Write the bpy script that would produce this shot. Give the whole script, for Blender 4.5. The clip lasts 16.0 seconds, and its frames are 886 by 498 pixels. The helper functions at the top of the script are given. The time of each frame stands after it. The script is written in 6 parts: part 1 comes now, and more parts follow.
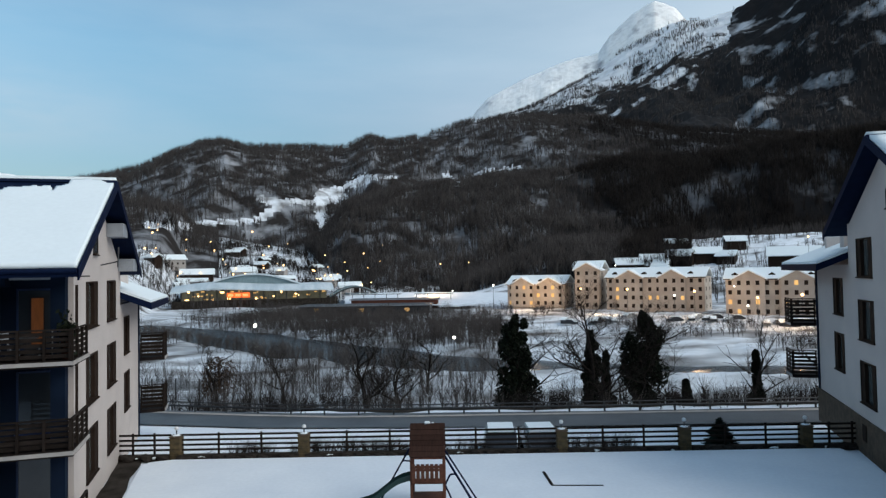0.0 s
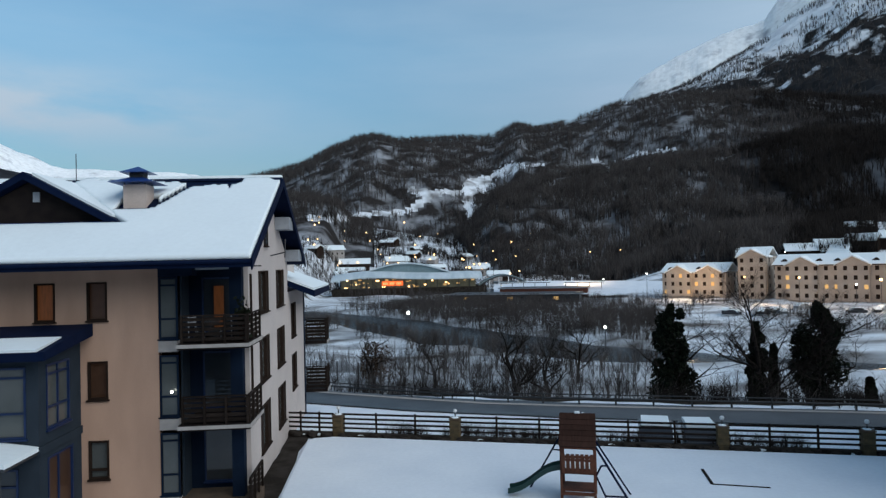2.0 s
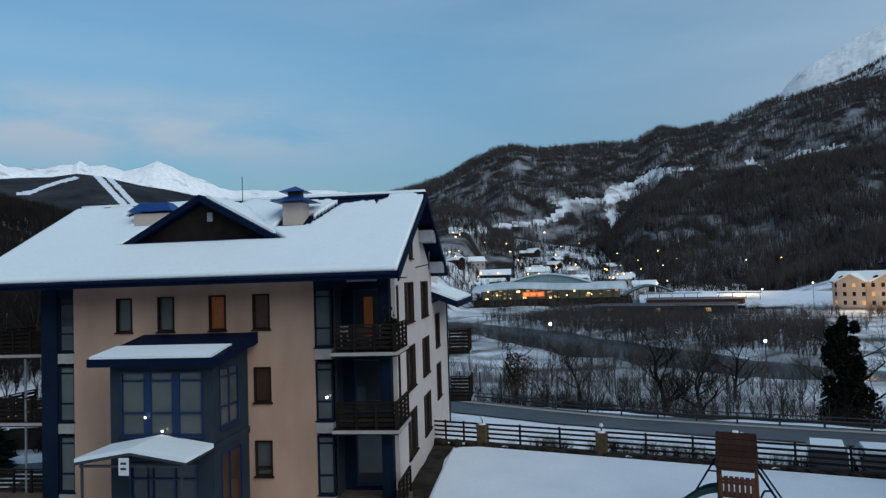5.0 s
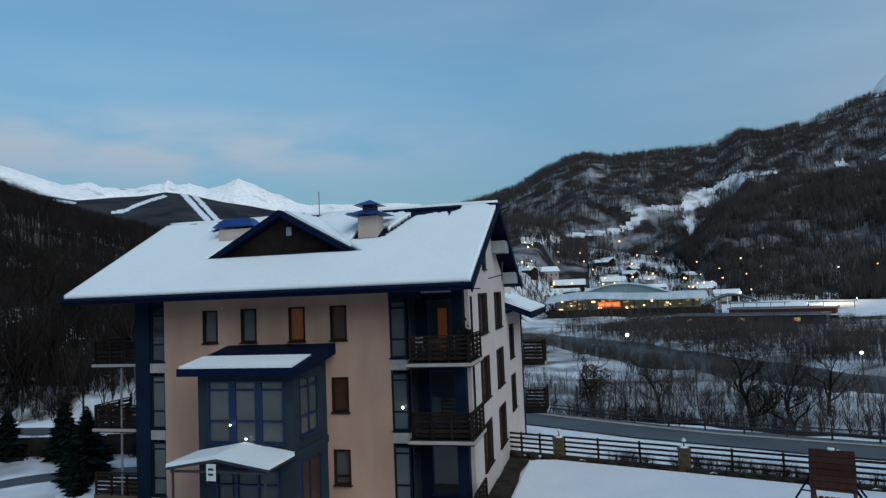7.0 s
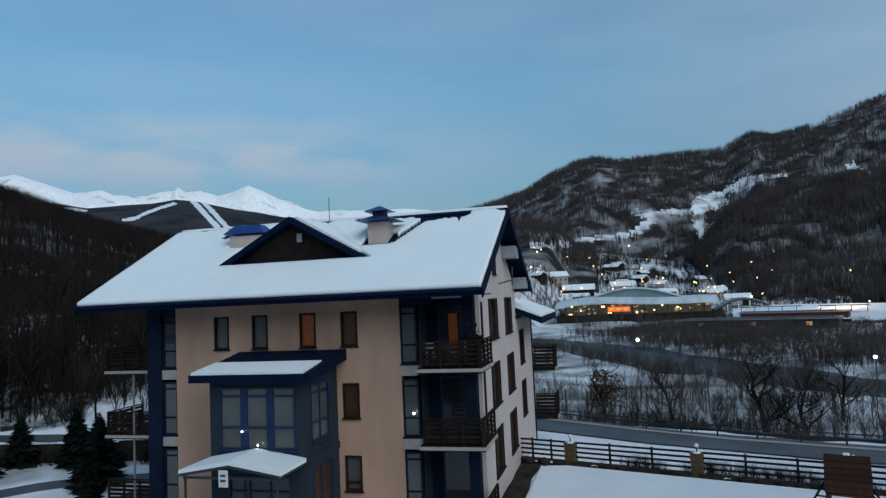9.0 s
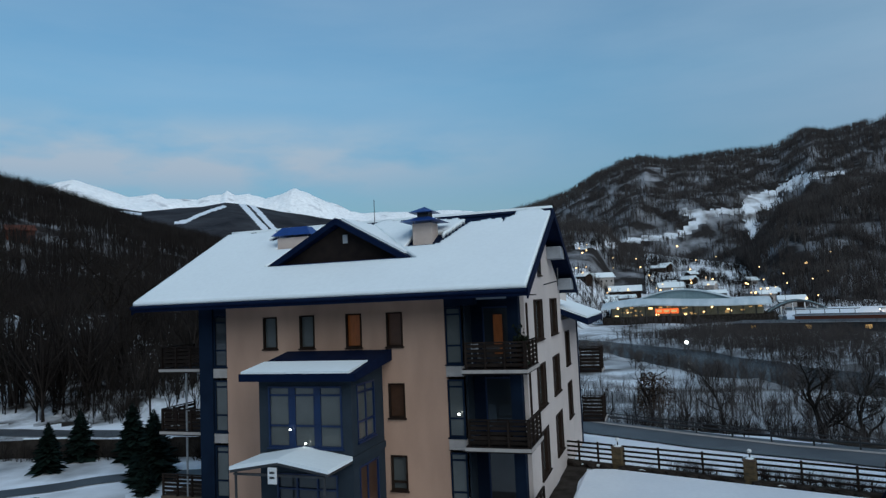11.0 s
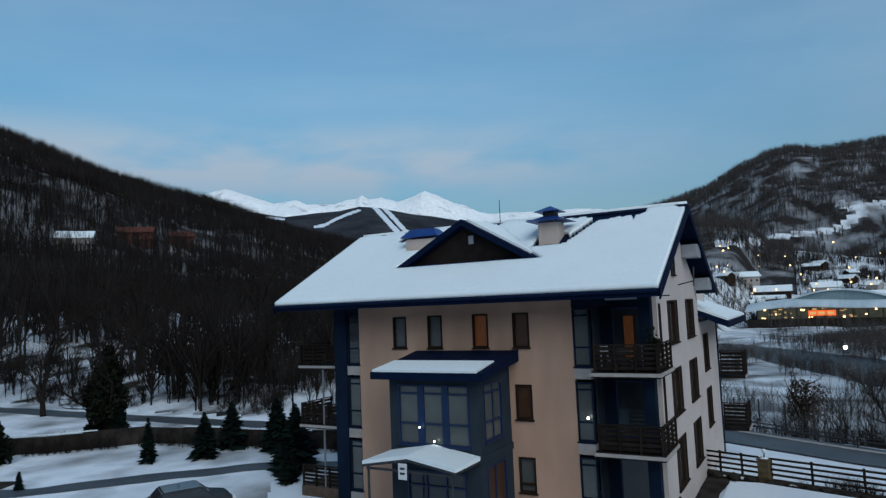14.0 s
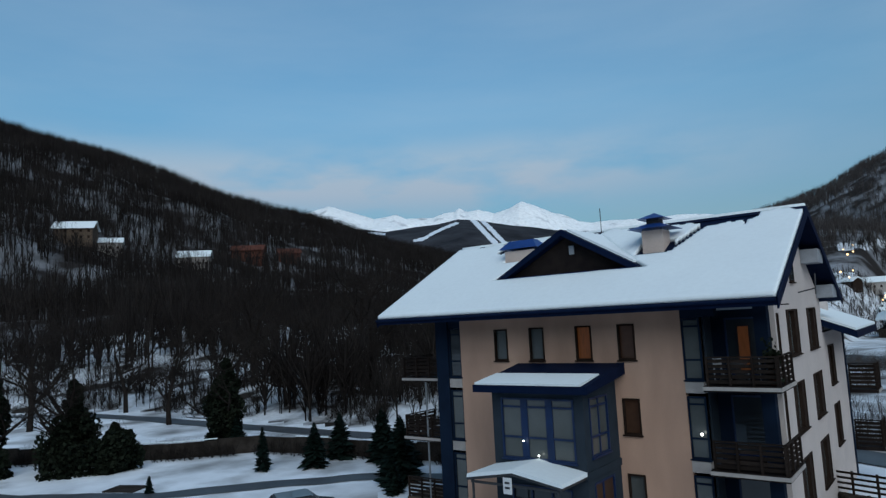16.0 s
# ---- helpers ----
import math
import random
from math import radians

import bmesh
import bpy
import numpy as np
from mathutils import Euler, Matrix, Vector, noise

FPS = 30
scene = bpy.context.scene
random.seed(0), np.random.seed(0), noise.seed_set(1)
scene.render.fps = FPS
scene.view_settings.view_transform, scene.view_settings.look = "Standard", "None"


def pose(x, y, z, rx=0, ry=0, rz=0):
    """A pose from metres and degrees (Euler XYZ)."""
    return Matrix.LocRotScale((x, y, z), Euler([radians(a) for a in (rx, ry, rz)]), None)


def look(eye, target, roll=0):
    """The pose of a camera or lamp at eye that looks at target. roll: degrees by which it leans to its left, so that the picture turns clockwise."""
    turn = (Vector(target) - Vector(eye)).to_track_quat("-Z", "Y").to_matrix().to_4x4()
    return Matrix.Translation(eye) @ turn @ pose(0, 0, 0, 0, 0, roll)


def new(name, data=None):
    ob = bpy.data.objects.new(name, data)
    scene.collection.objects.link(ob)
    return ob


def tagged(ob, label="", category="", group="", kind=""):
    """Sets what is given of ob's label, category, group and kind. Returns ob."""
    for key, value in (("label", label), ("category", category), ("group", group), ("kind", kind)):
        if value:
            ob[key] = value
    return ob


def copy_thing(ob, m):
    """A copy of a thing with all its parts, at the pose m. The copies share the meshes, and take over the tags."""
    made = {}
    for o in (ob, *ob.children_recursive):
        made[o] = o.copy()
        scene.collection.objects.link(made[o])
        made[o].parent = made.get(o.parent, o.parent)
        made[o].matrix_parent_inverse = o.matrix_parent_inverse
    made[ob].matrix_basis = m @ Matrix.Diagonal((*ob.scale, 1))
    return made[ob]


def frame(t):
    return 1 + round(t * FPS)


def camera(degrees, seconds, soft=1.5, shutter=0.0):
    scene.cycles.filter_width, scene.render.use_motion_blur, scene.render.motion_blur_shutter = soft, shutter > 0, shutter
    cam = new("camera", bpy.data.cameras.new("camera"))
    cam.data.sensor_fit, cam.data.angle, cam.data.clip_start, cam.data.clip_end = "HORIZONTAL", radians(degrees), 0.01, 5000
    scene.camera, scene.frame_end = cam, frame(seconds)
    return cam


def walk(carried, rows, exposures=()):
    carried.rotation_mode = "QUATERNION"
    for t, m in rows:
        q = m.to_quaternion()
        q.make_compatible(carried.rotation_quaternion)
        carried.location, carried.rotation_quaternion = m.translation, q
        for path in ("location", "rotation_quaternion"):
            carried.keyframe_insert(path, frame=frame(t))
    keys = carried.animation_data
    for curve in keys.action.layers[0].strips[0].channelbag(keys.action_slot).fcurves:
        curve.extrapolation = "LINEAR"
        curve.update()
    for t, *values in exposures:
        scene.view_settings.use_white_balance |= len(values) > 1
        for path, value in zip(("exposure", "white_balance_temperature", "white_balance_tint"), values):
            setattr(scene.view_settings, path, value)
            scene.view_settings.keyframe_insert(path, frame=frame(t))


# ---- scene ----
cam = camera(67.0, 16.0, soft=1.35)
PATH = [
    (0, (5.373, -25.354, 8.814), (5.961, -23.4431, 8.8766), -1.03),
    (0.5, (5.366, -25.404, 8.78), (5.8606, -23.4661, 8.8138), -0.68),
    (1, (5.386, -25.433, 8.784), (5.7517, -23.4673, 8.81), -0.84),
    (1.5, (5.401, -25.421, 8.801), (5.6773, -23.4404, 8.818), -0.8),
    (2, (5.403, -25.446, 8.811), (5.5582, -23.4528, 8.8487), -1.4),
    (2.5, (5.394, -25.463, 8.815), (5.4642, -23.4651, 8.8581), -2.11),
    (3, (5.402, -25.486, 8.819), (5.3974, -23.4869, 8.87), -1.71),
    (3.5, (5.391, -25.496, 8.815), (5.3138, -23.4989, 8.8797), -1.72),
    (4, (5.394, -25.493, 8.824), (5.249, -23.4989, 8.8843), -1.67),
    (4.5, (5.368, -25.505, 8.818), (5.178, -23.5154, 8.8914), -1.81),
    (5, (5.354, -25.522, 8.816), (5.0939, -23.5407, 8.898), -1.89),
    (5.2, (5.35, -25.527, 8.817), (5.0502, -23.5516, 8.907), -1.92),
    (7.5, (5.307, -25.57, 8.823), (4.8301, -23.6321, 8.9501), -2.46),
    (8, (5.291, -25.578, 8.827), (4.8197, -23.6387, 8.9608), -2.79),
    (10.3, (5.238, -25.609, 8.809), (4.6714, -23.6963, 8.9527), -2.75),
    (10.5, (5.234, -25.61, 8.807), (4.6527, -23.7016, 8.9466), -2.9),
    (11, (5.236, -25.606, 8.808), (4.6167, -23.7103, 8.957), -2.52),
    (11.5, (5.25, -25.579, 8.811), (4.5821, -23.6996, 8.9598), -2.41),
    (12, (5.243, -25.531, 8.826), (4.5246, -23.6702, 8.9763), -2.65),
    (12.5, (5.258, -25.492, 8.821), (4.4721, -23.6595, 8.9722), -2.48),
    (13, (5.279, -25.463, 8.825), (4.4548, -23.6489, 8.995), -2.67),
    (13.5, (5.297, -25.461, 8.819), (4.3986, -23.6813, 8.987), -2.74),
    (14, (5.329, -25.457, 8.812), (4.3597, -23.7152, 8.9782), -2.37),
    (14.5, (5.344, -25.451, 8.81), (4.3312, -23.7349, 8.9781), -2.47),
    (15, (5.321, -25.451, 8.807), (4.2325, -23.784, 8.9977), -2.66),
    (15.5, (5.296, -25.443, 8.826), (4.1412, -23.8212, 9.02), -2.64),
    (16, (5.285, -25.447, 8.842), (4.0749, -23.8694, 9.0563), -2.95),
]
walk(cam, [(t, look(e, g, r)) for t, e, g, r in PATH], exposures=[(0.0, 1.34, 6720, 5), (1.5, 1.13, 6380, 5), (2.5, 1.04, 6200, 4), (3.5, 0.94, 6100, 4), (5.0, 0.83, 6000, 3), (10.3, 0.8, 5980, 2), (16.0, 0.78, 5920, 2)])

# ---- world and light ----
world = bpy.data.worlds.new("dusk_sky")
scene.world = world
world.use_nodes = True
wn, wl = world.node_tree.nodes, world.node_tree.links
wn.clear()
w_out = wn.new("ShaderNodeOutputWorld")
w_bg = wn.new("ShaderNodeBackground")
w_sky = wn.new("ShaderNodeTexSky")
w_sky.sky_type = "NISHITA"
w_sky.sun_disc = False
w_sky.sun_elevation = radians(3.0)
w_sky.sun_rotation = radians(135)
w_sky.air_density, w_sky.dust_density, w_sky.ozone_density = 1.0, 0.3, 3.0
w_co = wn.new("ShaderNodeTexCoord")
w_map = wn.new("ShaderNodeMapping")
w_map.inputs["Scale"].default_value = (1.0, 1.0, 5.0)
w_noise = wn.new("ShaderNodeTexNoise")
w_noise.inputs["Scale"].default_value = 1.5
w_noise.inputs["Detail"].default_value = 7
w_noise.inputs["Roughness"].default_value = 0.55
w_ramp = wn.new("ShaderNodeValToRGB")
w_ramp.color_ramp.elements[0].position, w_ramp.color_ramp.elements[1].position = 0.38, 0.78
w_ramp.color_ramp.elements[0].color = (0.48, 0.48, 0.48, 1)
w_sep = wn.new("ShaderNodeSeparateXYZ")
w_band = wn.new("ShaderNodeValToRGB")
be = w_band.color_ramp.elements
be[0].position, be[0].color = 0.0, (0.3, 0.3, 0.3, 1)
be[1].position, be[1].color = 0.6, (0.35, 0.35, 0.35, 1)
mid = be.new(0.2)
mid.color = (0.5, 0.5, 0.5, 1)
mid = be.new(0.32)
mid.color = (0.55, 0.55, 0.55, 1)
w_mul = wn.new("ShaderNodeMath")
w_mul.operation = "MULTIPLY"
w_mix = wn.new("ShaderNodeMixRGB")
w_mix.inputs["Color2"].default_value = CLOUD = (1.45, 1.76, 2.18, 1)
w_tint = wn.new("ShaderNodeMixRGB")
w_tint.blend_type = "MULTIPLY"
w_tint.inputs["Fac"].default_value = 1.0
w_tint.inputs["Color2"].default_value = (0.84, 1.02, 1.0, 1)
wl.new(w_co.outputs["Generated"], w_map.inputs["Vector"])
wl.new(w_map.outputs["Vector"], w_noise.inputs["Vector"])
wl.new(w_noise.outputs["Fac"], w_ramp.inputs["Fac"])
wl.new(w_co.outputs["Generated"], w_sep.inputs["Vector"])
wl.new(w_sep.outputs["Z"], w_band.inputs["Fac"])
wl.new(w_ramp.outputs["Color"], w_mul.inputs[0])
wl.new(w_band.outputs["Color"], w_mul.inputs[1])
w_haze = wn.new("ShaderNodeMapRange")
w_haze.inputs["From Min"].default_value, w_haze.inputs["From Max"].default_value = 0.0, 0.7
w_haze.inputs["To Min"].default_value, w_haze.inputs["To Max"].default_value = 0.0, 0.55
w_add = wn.new("ShaderNodeMath")
w_add.operation, w_add.use_clamp = "ADD", True
wl.new(w_sep.outputs["X"], w_haze.inputs["Value"])
wl.new(w_mul.outputs["Value"], w_add.inputs[0])
wl.new(w_haze.outputs["Result"], w_add.inputs[1])
# a low cloud bank over the snow range
w_soft = wn.new("ShaderNodeTexNoise")
w_soft.inputs["Scale"].default_value, w_soft.inputs["Detail"].default_value = 4.0, 7
w_smap = wn.new("ShaderNodeMapping")
w_smap.inputs["Scale"].default_value = (1.0, 1.0, 3.2)
w_sramp = wn.new("ShaderNodeMapRange")
w_sramp.inputs["From Min"].default_value, w_sramp.inputs["From Max"].default_value = 0.36, 0.52
w_west = wn.new("ShaderNodeMapRange")
w_west.inputs["From Min"].default_value, w_west.inputs["From Max"].default_value = -0.12, -0.5
w_low = wn.new("ShaderNodeMapRange")
w_low.interpolation_type = "SMOOTHSTEP"
w_low.inputs["From Min"].default_value, w_low.inputs["From Max"].default_value = 0.285, 0.215
w_low.inputs["To Max"].default_value = 0.9
w_foot = wn.new("ShaderNodeMapRange")
w_foot.interpolation_type = "SMOOTHSTEP"
w_foot.inputs["From Min"].default_value, w_foot.inputs["From Max"].default_value = 0.15, 0.2
w_foot.inputs["To Min"].default_value = 0.25
w_b3 = wn.new("ShaderNodeMath")
w_b3.operation = "MULTIPLY"
w_b1, w_b2 = wn.new("ShaderNodeMath"), wn.new("ShaderNodeMath")
w_b1.operation = w_b2.operation = "MULTIPLY"
w_bank = wn.new("ShaderNodeMixRGB")
w_bank.inputs["Color2"].default_value = (1.6, 1.85, 2.12, 1)
wl.new(w_co.outputs["Generated"], w_smap.inputs["Vector"])
wl.new(w_smap.outputs["Vector"], w_soft.inputs["Vector"])
wl.new(w_soft.outputs["Fac"], w_sramp.inputs["Value"])
wl.new(w_sep.outputs["X"], w_west.inputs["Value"])
wl.new(w_sep.outputs["Z"], w_low.inputs["Value"])
wl.new(w_sramp.outputs["Result"], w_b1.inputs[0])
wl.new(w_west.outputs["Result"], w_b1.inputs[1])
wl.new(w_b1.outputs["Value"], w_b2.inputs[0])
wl.new(w_low.outputs["Result"], w_b2.inputs[1])
wl.new(w_sep.outputs["Z"], w_foot.inputs["Value"])
wl.new(w_b2.outputs["Value"], w_b3.inputs[0])
wl.new(w_foot.outputs["Result"], w_b3.inputs[1])
wl.new(w_b3.outputs["Value"], w_bank.inputs["Fac"])
wl.new(w_add.outputs["Value"], w_mix.inputs["Fac"])
wl.new(w_sky.outputs["Color"], w_tint.inputs["Color1"])
wl.new(w_tint.outputs["Color"], w_mix.inputs["Color1"])
wl.new(w_mix.outputs["Color"], w_bank.inputs["Color1"])
# the air greys towards the horizon
w_dim = wn.new("ShaderNodeValToRGB")
w_dim.color_ramp.elements[0].position, w_dim.color_ramp.elements[0].color = 0.1, (0.84, 0.76, 0.8, 1)
w_dim.color_ramp.elements[1].position, w_dim.color_ramp.elements[1].color = 0.3, (1, 1, 1, 1)
w_air = wn.new("ShaderNodeMixRGB")
w_air.blend_type = "MULTIPLY"
w_air.inputs["Fac"].default_value = 1.0
wl.new(w_sep.outputs["Z"], w_dim.inputs["Fac"])
wl.new(w_bank.outputs["Color"], w_air.inputs["Color1"])
wl.new(w_dim.outputs["Color"], w_air.inputs["Color2"])
wl.new(w_air.outputs["Color"], w_bg.inputs["Color"])
w_bg.inputs["Strength"].default_value = 0.163
wl.new(w_bg.outputs["Background"], w_out.inputs["Surface"])

sun_data = bpy.data.lights.new("sun", "SUN")
sun_data.energy, sun_data.angle, sun_data.color = 0.8, radians(50), (1.0, 0.98, 0.97)
sun = new("sun", sun_data)
sun.matrix_world = look((0, 0, 0), (-math.sin(radians(135)), -math.cos(radians(135)), -math.tan(radians(36))))


# ---- materials ----
def mat(name, c1, c2=None, rough=0.7, scale=3.0, fine=40.0, bump=0.2, metal=0.0, spot=0.5, island=0.0, obrand=0.0, stretch=(1, 1, 1), emit=None, coat=0.0, grain=0.11, detail=5, bias=0.0):
    m = bpy.data.materials.new(name)
    m.use_nodes = True
    n, l = m.node_tree.nodes, m.node_tree.links
    b = n["Principled BSDF"]
    c2 = c2 or tuple(v * 0.75 for v in c1)
    co = n.new("ShaderNodeTexCoord")
    mp = n.new("ShaderNodeMapping")
    mp.inputs["Scale"].default_value = stretch
    l.new(co.outputs["Object"], mp.inputs["Vector"])
    a = n.new("ShaderNodeTexNoise")
    a.inputs["Scale"].default_value, a.inputs["Detail"].default_value = scale, detail
    f = n.new("ShaderNodeTexNoise")
    f.inputs["Scale"].default_value, f.inputs["Detail"].default_value = fine, 3
    l.new(mp.outputs["Vector"], a.inputs["Vector"])
    l.new(mp.outputs["Vector"], f.inputs["Vector"])
    r = n.new("ShaderNodeMapRange")
    r.inputs["From Min"].default_value, r.inputs["From Max"].default_value = 0.5 + bias - 0.25 * spot - 0.02, 0.5 + bias + 0.25 * spot + 0.02
    l.new(a.outputs["Fac"], r.inputs["Value"])
    mx = n.new("ShaderNodeMixRGB")
    mx.inputs["Color1"].default_value, mx.inputs["Color2"].default_value = (*c1, 1), (*c2, 1)
    l.new(r.outputs["Result"], mx.inputs["Fac"])
    hv = n.new("ShaderNodeHueSaturation")
    l.new(mx.outputs["Color"], hv.inputs["Color"])
    mr = n.new("ShaderNodeMapRange")
    mr.inputs["From Min"].default_value, mr.inputs["From Max"].default_value = 0.3, 0.7
    mr.inputs["To Min"].default_value, mr.inputs["To Max"].default_value = 1 - grain, 1 + grain
    l.new(f.outputs["Fac"], mr.inputs["Value"])
    val = mr.outputs["Result"]
    if island or obrand:
        g = n.new("ShaderNodeNewGeometry") if island else n.new("ShaderNodeObjectInfo")
        k = n.new("ShaderNodeMapRange")
        amt = island or obrand
        k.inputs["To Min"].default_value, k.inputs["To Max"].default_value = 1 - amt, 1 + amt
        l.new(g.outputs["Random Per Island" if island else "Random"], k.inputs["Value"])
        mm = n.new("ShaderNodeMath")
        mm.operation = "MULTIPLY"
        l.new(val, mm.inputs[0])
        l.new(k.outputs["Result"], mm.inputs[1])
        val = mm.outputs["Value"]
    l.new(val, hv.inputs["Value"])
    l.new(hv.outputs["Color"], b.inputs["Base Color"])
    b.inputs["Roughness"].default_value, b.inputs["Metallic"].default_value = rough, metal
    b.inputs["Coat Weight"].default_value = coat
    b.inputs["Specular IOR Level"].default_value = (0.03 if max(c1) < 0.1 else 0.12) if rough > 0.55 else 0.4
    if bump:
        bp = n.new("ShaderNodeBump")
        bp.inputs["Strength"].default_value, bp.inputs["Distance"].default_value = bump, 0.02
        l.new(f.outputs["Fac"], bp.inputs["Height"])
        l.new(bp.outputs["Normal"], b.inputs["Normal"])
    if emit:
        b.inputs["Emission Color"].default_value, b.inputs["Emission Strength"].default_value = (*emit[0], 1), emit[1]
    return m


def glass_mat(name, tint, rough=0.03):
    m = mat(name, tint, rough=rough, bump=0.0, scale=1.2, spot=1.0)
    m.node_tree.nodes["Principled BSDF"].inputs["Specular IOR Level"].default_value = 0.6
    return m


M_SNOW = mat("snow", (0.8, 0.83, 0.87), (0.7, 0.74, 0.8), 0.85, 0.35, 5, 0.12, spot=1.0, grain=0.025)
M_ROOFSNOW = mat("roof_snow", (0.84, 0.885, 0.895), (0.79, 0.835, 0.855), 0.85, 0.4, 5, 0.05, spot=1.4, grain=0.02)
M_FIELD = mat("snow_field", (0.8, 0.82, 0.86), (0.15, 0.145, 0.14), 0.85, 0.12, 0.5, 0.4, spot=0.35, detail=10, bias=0.09)
M_FOREST = mat("wooded_snow_slope", (0.032, 0.028, 0.027), (0.32, 0.325, 0.345), 0.9, 0.045, 0.3, 0.4, spot=0.4, detail=10, bias=0.05, stretch=(1, 1, 0.6))
M_ALPINE = mat("alpine_snow_and_rock", (0.95, 0.95, 0.95), (0.42, 0.42, 0.45), 0.85, 0.012, 0.05, 0.4, spot=0.3, detail=11, bias=0.17)
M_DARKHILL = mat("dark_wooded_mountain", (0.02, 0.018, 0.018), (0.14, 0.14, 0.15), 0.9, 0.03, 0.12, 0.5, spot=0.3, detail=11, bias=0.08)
M_RUNHILL = mat("distant_wooded_mountain", (0.024, 0.024, 0.028), (0.05, 0.051, 0.058), 0.9, 0.009, 0.06, 0.5, spot=0.4, detail=11)
M_GULLY = mat("gullied_wooded_mountain", (0.02, 0.019, 0.02), (0.5, 0.51, 0.54), 0.9, 0.011, 0.05, 0.6, spot=0.25, detail=12, bias=0.12)
M_BANK = mat("littered_bank_with_snow", (0.035, 0.03, 0.026), (0.7, 0.72, 0.76), 0.9, 0.22, 2.0, 0.8, spot=0.25, detail=9, bias=-0.03)
M_CLEARING = mat("snowy_clearing_with_scrub", (0.78, 0.8, 0.84), (0.16, 0.15, 0.145), 0.85, 0.05, 0.4, 0.4, spot=0.3, detail=10, bias=0.06)
M_MEADOW = mat("withered_meadow_under_snow", (0.7, 0.73, 0.77), (0.11, 0.1, 0.094), 0.9, 0.1, 0.8, 0.5, spot=0.45, detail=11, bias=0.03, stretch=(0.6, 1.3, 1.0))
M_ASPHALT = mat("wet_asphalt", (0.055, 0.057, 0.062), (0.085, 0.088, 0.094), 0.5, 0.4, 30, 0.2)
M_PEAK = mat("wooded_alpine_flank", (0.9, 0.91, 0.93), (0.6, 0.61, 0.65), 0.85, 0.02, 0.08, 0.8, spot=0.6, detail=9)


def snow_line(m):
    """Snow above a tilted line on the mountain, dark wood below, frayed by two scales of noise."""
    n, l = m.node_tree.nodes, m.node_tree.links
    co = n.new("ShaderNodeTexCoord")
    dot = n.new("ShaderNodeVectorMath")
    dot.operation = "DOT_PRODUCT"
    dot.inputs[1].default_value = (-0.4071, -0.0586, 1.0)
    l.new(co.outputs["Object"], dot.inputs[0])
    total = dot.outputs["Value"]
    for scale, amount, stretch in ((0.006, 330, (1, 1, 1)), (0.03, 260, (1, 1, 0.35))):
        mp = n.new("ShaderNodeMapping")
        mp.inputs["Scale"].default_value = stretch
        l.new(co.outputs["Object"], mp.inputs["Vector"])
        t = n.new("ShaderNodeTexNoise")
        t.inputs["Scale"].default_value, t.inputs["Detail"].default_value = scale, 8
        l.new(mp.outputs["Vector"], t.inputs["Vector"])
        k = n.new("ShaderNodeMath")
        k.operation = "MULTIPLY_ADD"
        k.inputs[1].default_value, k.inputs[2].default_value = amount, -amount / 2
        l.new(t.outputs["Fac"], k.inputs[0])
        s = n.new("ShaderNodeMath")
        l.new(total, s.inputs[0])
        l.new(k.outputs["Value"], s.inputs[1])
        total = s.outputs["Value"]
    r = n.new("ShaderNodeMapRange")
    r.inputs["From Min"].default_value, r.inputs["From Max"].default_value = -22, 22
    l.new(total, r.inputs["Value"])
    b = n["Principled BSDF"]
    snow = b.inputs["Base Color"].links[0].from_socket
    mx = n.new("ShaderNodeMixRGB")
    mx.inputs["Color1"].default_value = (0.018, 0.017, 0.018, 1)
    l.new(r.outputs["Result"], mx.inputs["Fac"])
    l.new(snow, mx.inputs["Color2"])
    l.new(mx.outputs["Color"], b.inputs["Base Color"])


snow_line(M_PEAK)
M_WATER = mat("river_water", (0.03, 0.036, 0.042), (0.05, 0.056, 0.062), 0.27, 0.2, 2.0, 0.3)
M_STUCCO = mat("tan_stucco", (0.53, 0.342, 0.245), (0.36, 0.228, 0.165), 0.9, 0.55, 60, 0.2, spot=0.8, stretch=(1, 1, 0.3), grain=0.04, detail=8)
M_WHITE = mat("white_render", (0.58, 0.505, 0.465), (0.5, 0.435, 0.405), 0.9, 0.6, 60, 0.2, spot=1.0)
M_CHIMNEY = mat("pale_pink_chimney_render", (0.62, 0.5, 0.435), (0.54, 0.43, 0.37), 0.9, 1.5, 50, 0.2, spot=0.8)
M_BAND = mat("grey_concrete_band", (0.4, 0.36, 0.33), (0.33, 0.3, 0.28), 0.85, 2, 50, 0.2)
M_NAVY = mat("navy_metal_trim", (0.0045, 0.009, 0.028), (0.006, 0.012, 0.035), 0.6, 2, 30, 0.05)
M_BLUEROOF = mat("blue_sheet_metal", (0.015, 0.05, 0.2), (0.02, 0.06, 0.24), 0.4, 2, 20, 0.05, metal=0.2)
M_BLUEWALL = mat("slate_blue_paint", (0.034, 0.044, 0.057), (0.028, 0.037, 0.048), 0.7, 1.2, 40, 0.15)
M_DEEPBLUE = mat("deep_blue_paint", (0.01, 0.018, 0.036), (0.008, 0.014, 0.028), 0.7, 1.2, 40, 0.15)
M_BLUEFRAME = mat("blue_window_frame", (0.008, 0.024, 0.08), (0.006, 0.018, 0.06), 0.45, 2, 40, 0.05)
M_BROWNFRAME = mat("dark_brown_window_frame", (0.022, 0.014, 0.011), (0.03, 0.02, 0.015), 0.6, 3, 60, 0.1)
M_WOOD = mat("dark_stained_wood", (0.016, 0.012, 0.01), (0.026, 0.019, 0.016), 0.7, 3, 50, 0.3, stretch=(1, 1, 6), obrand=0.25)
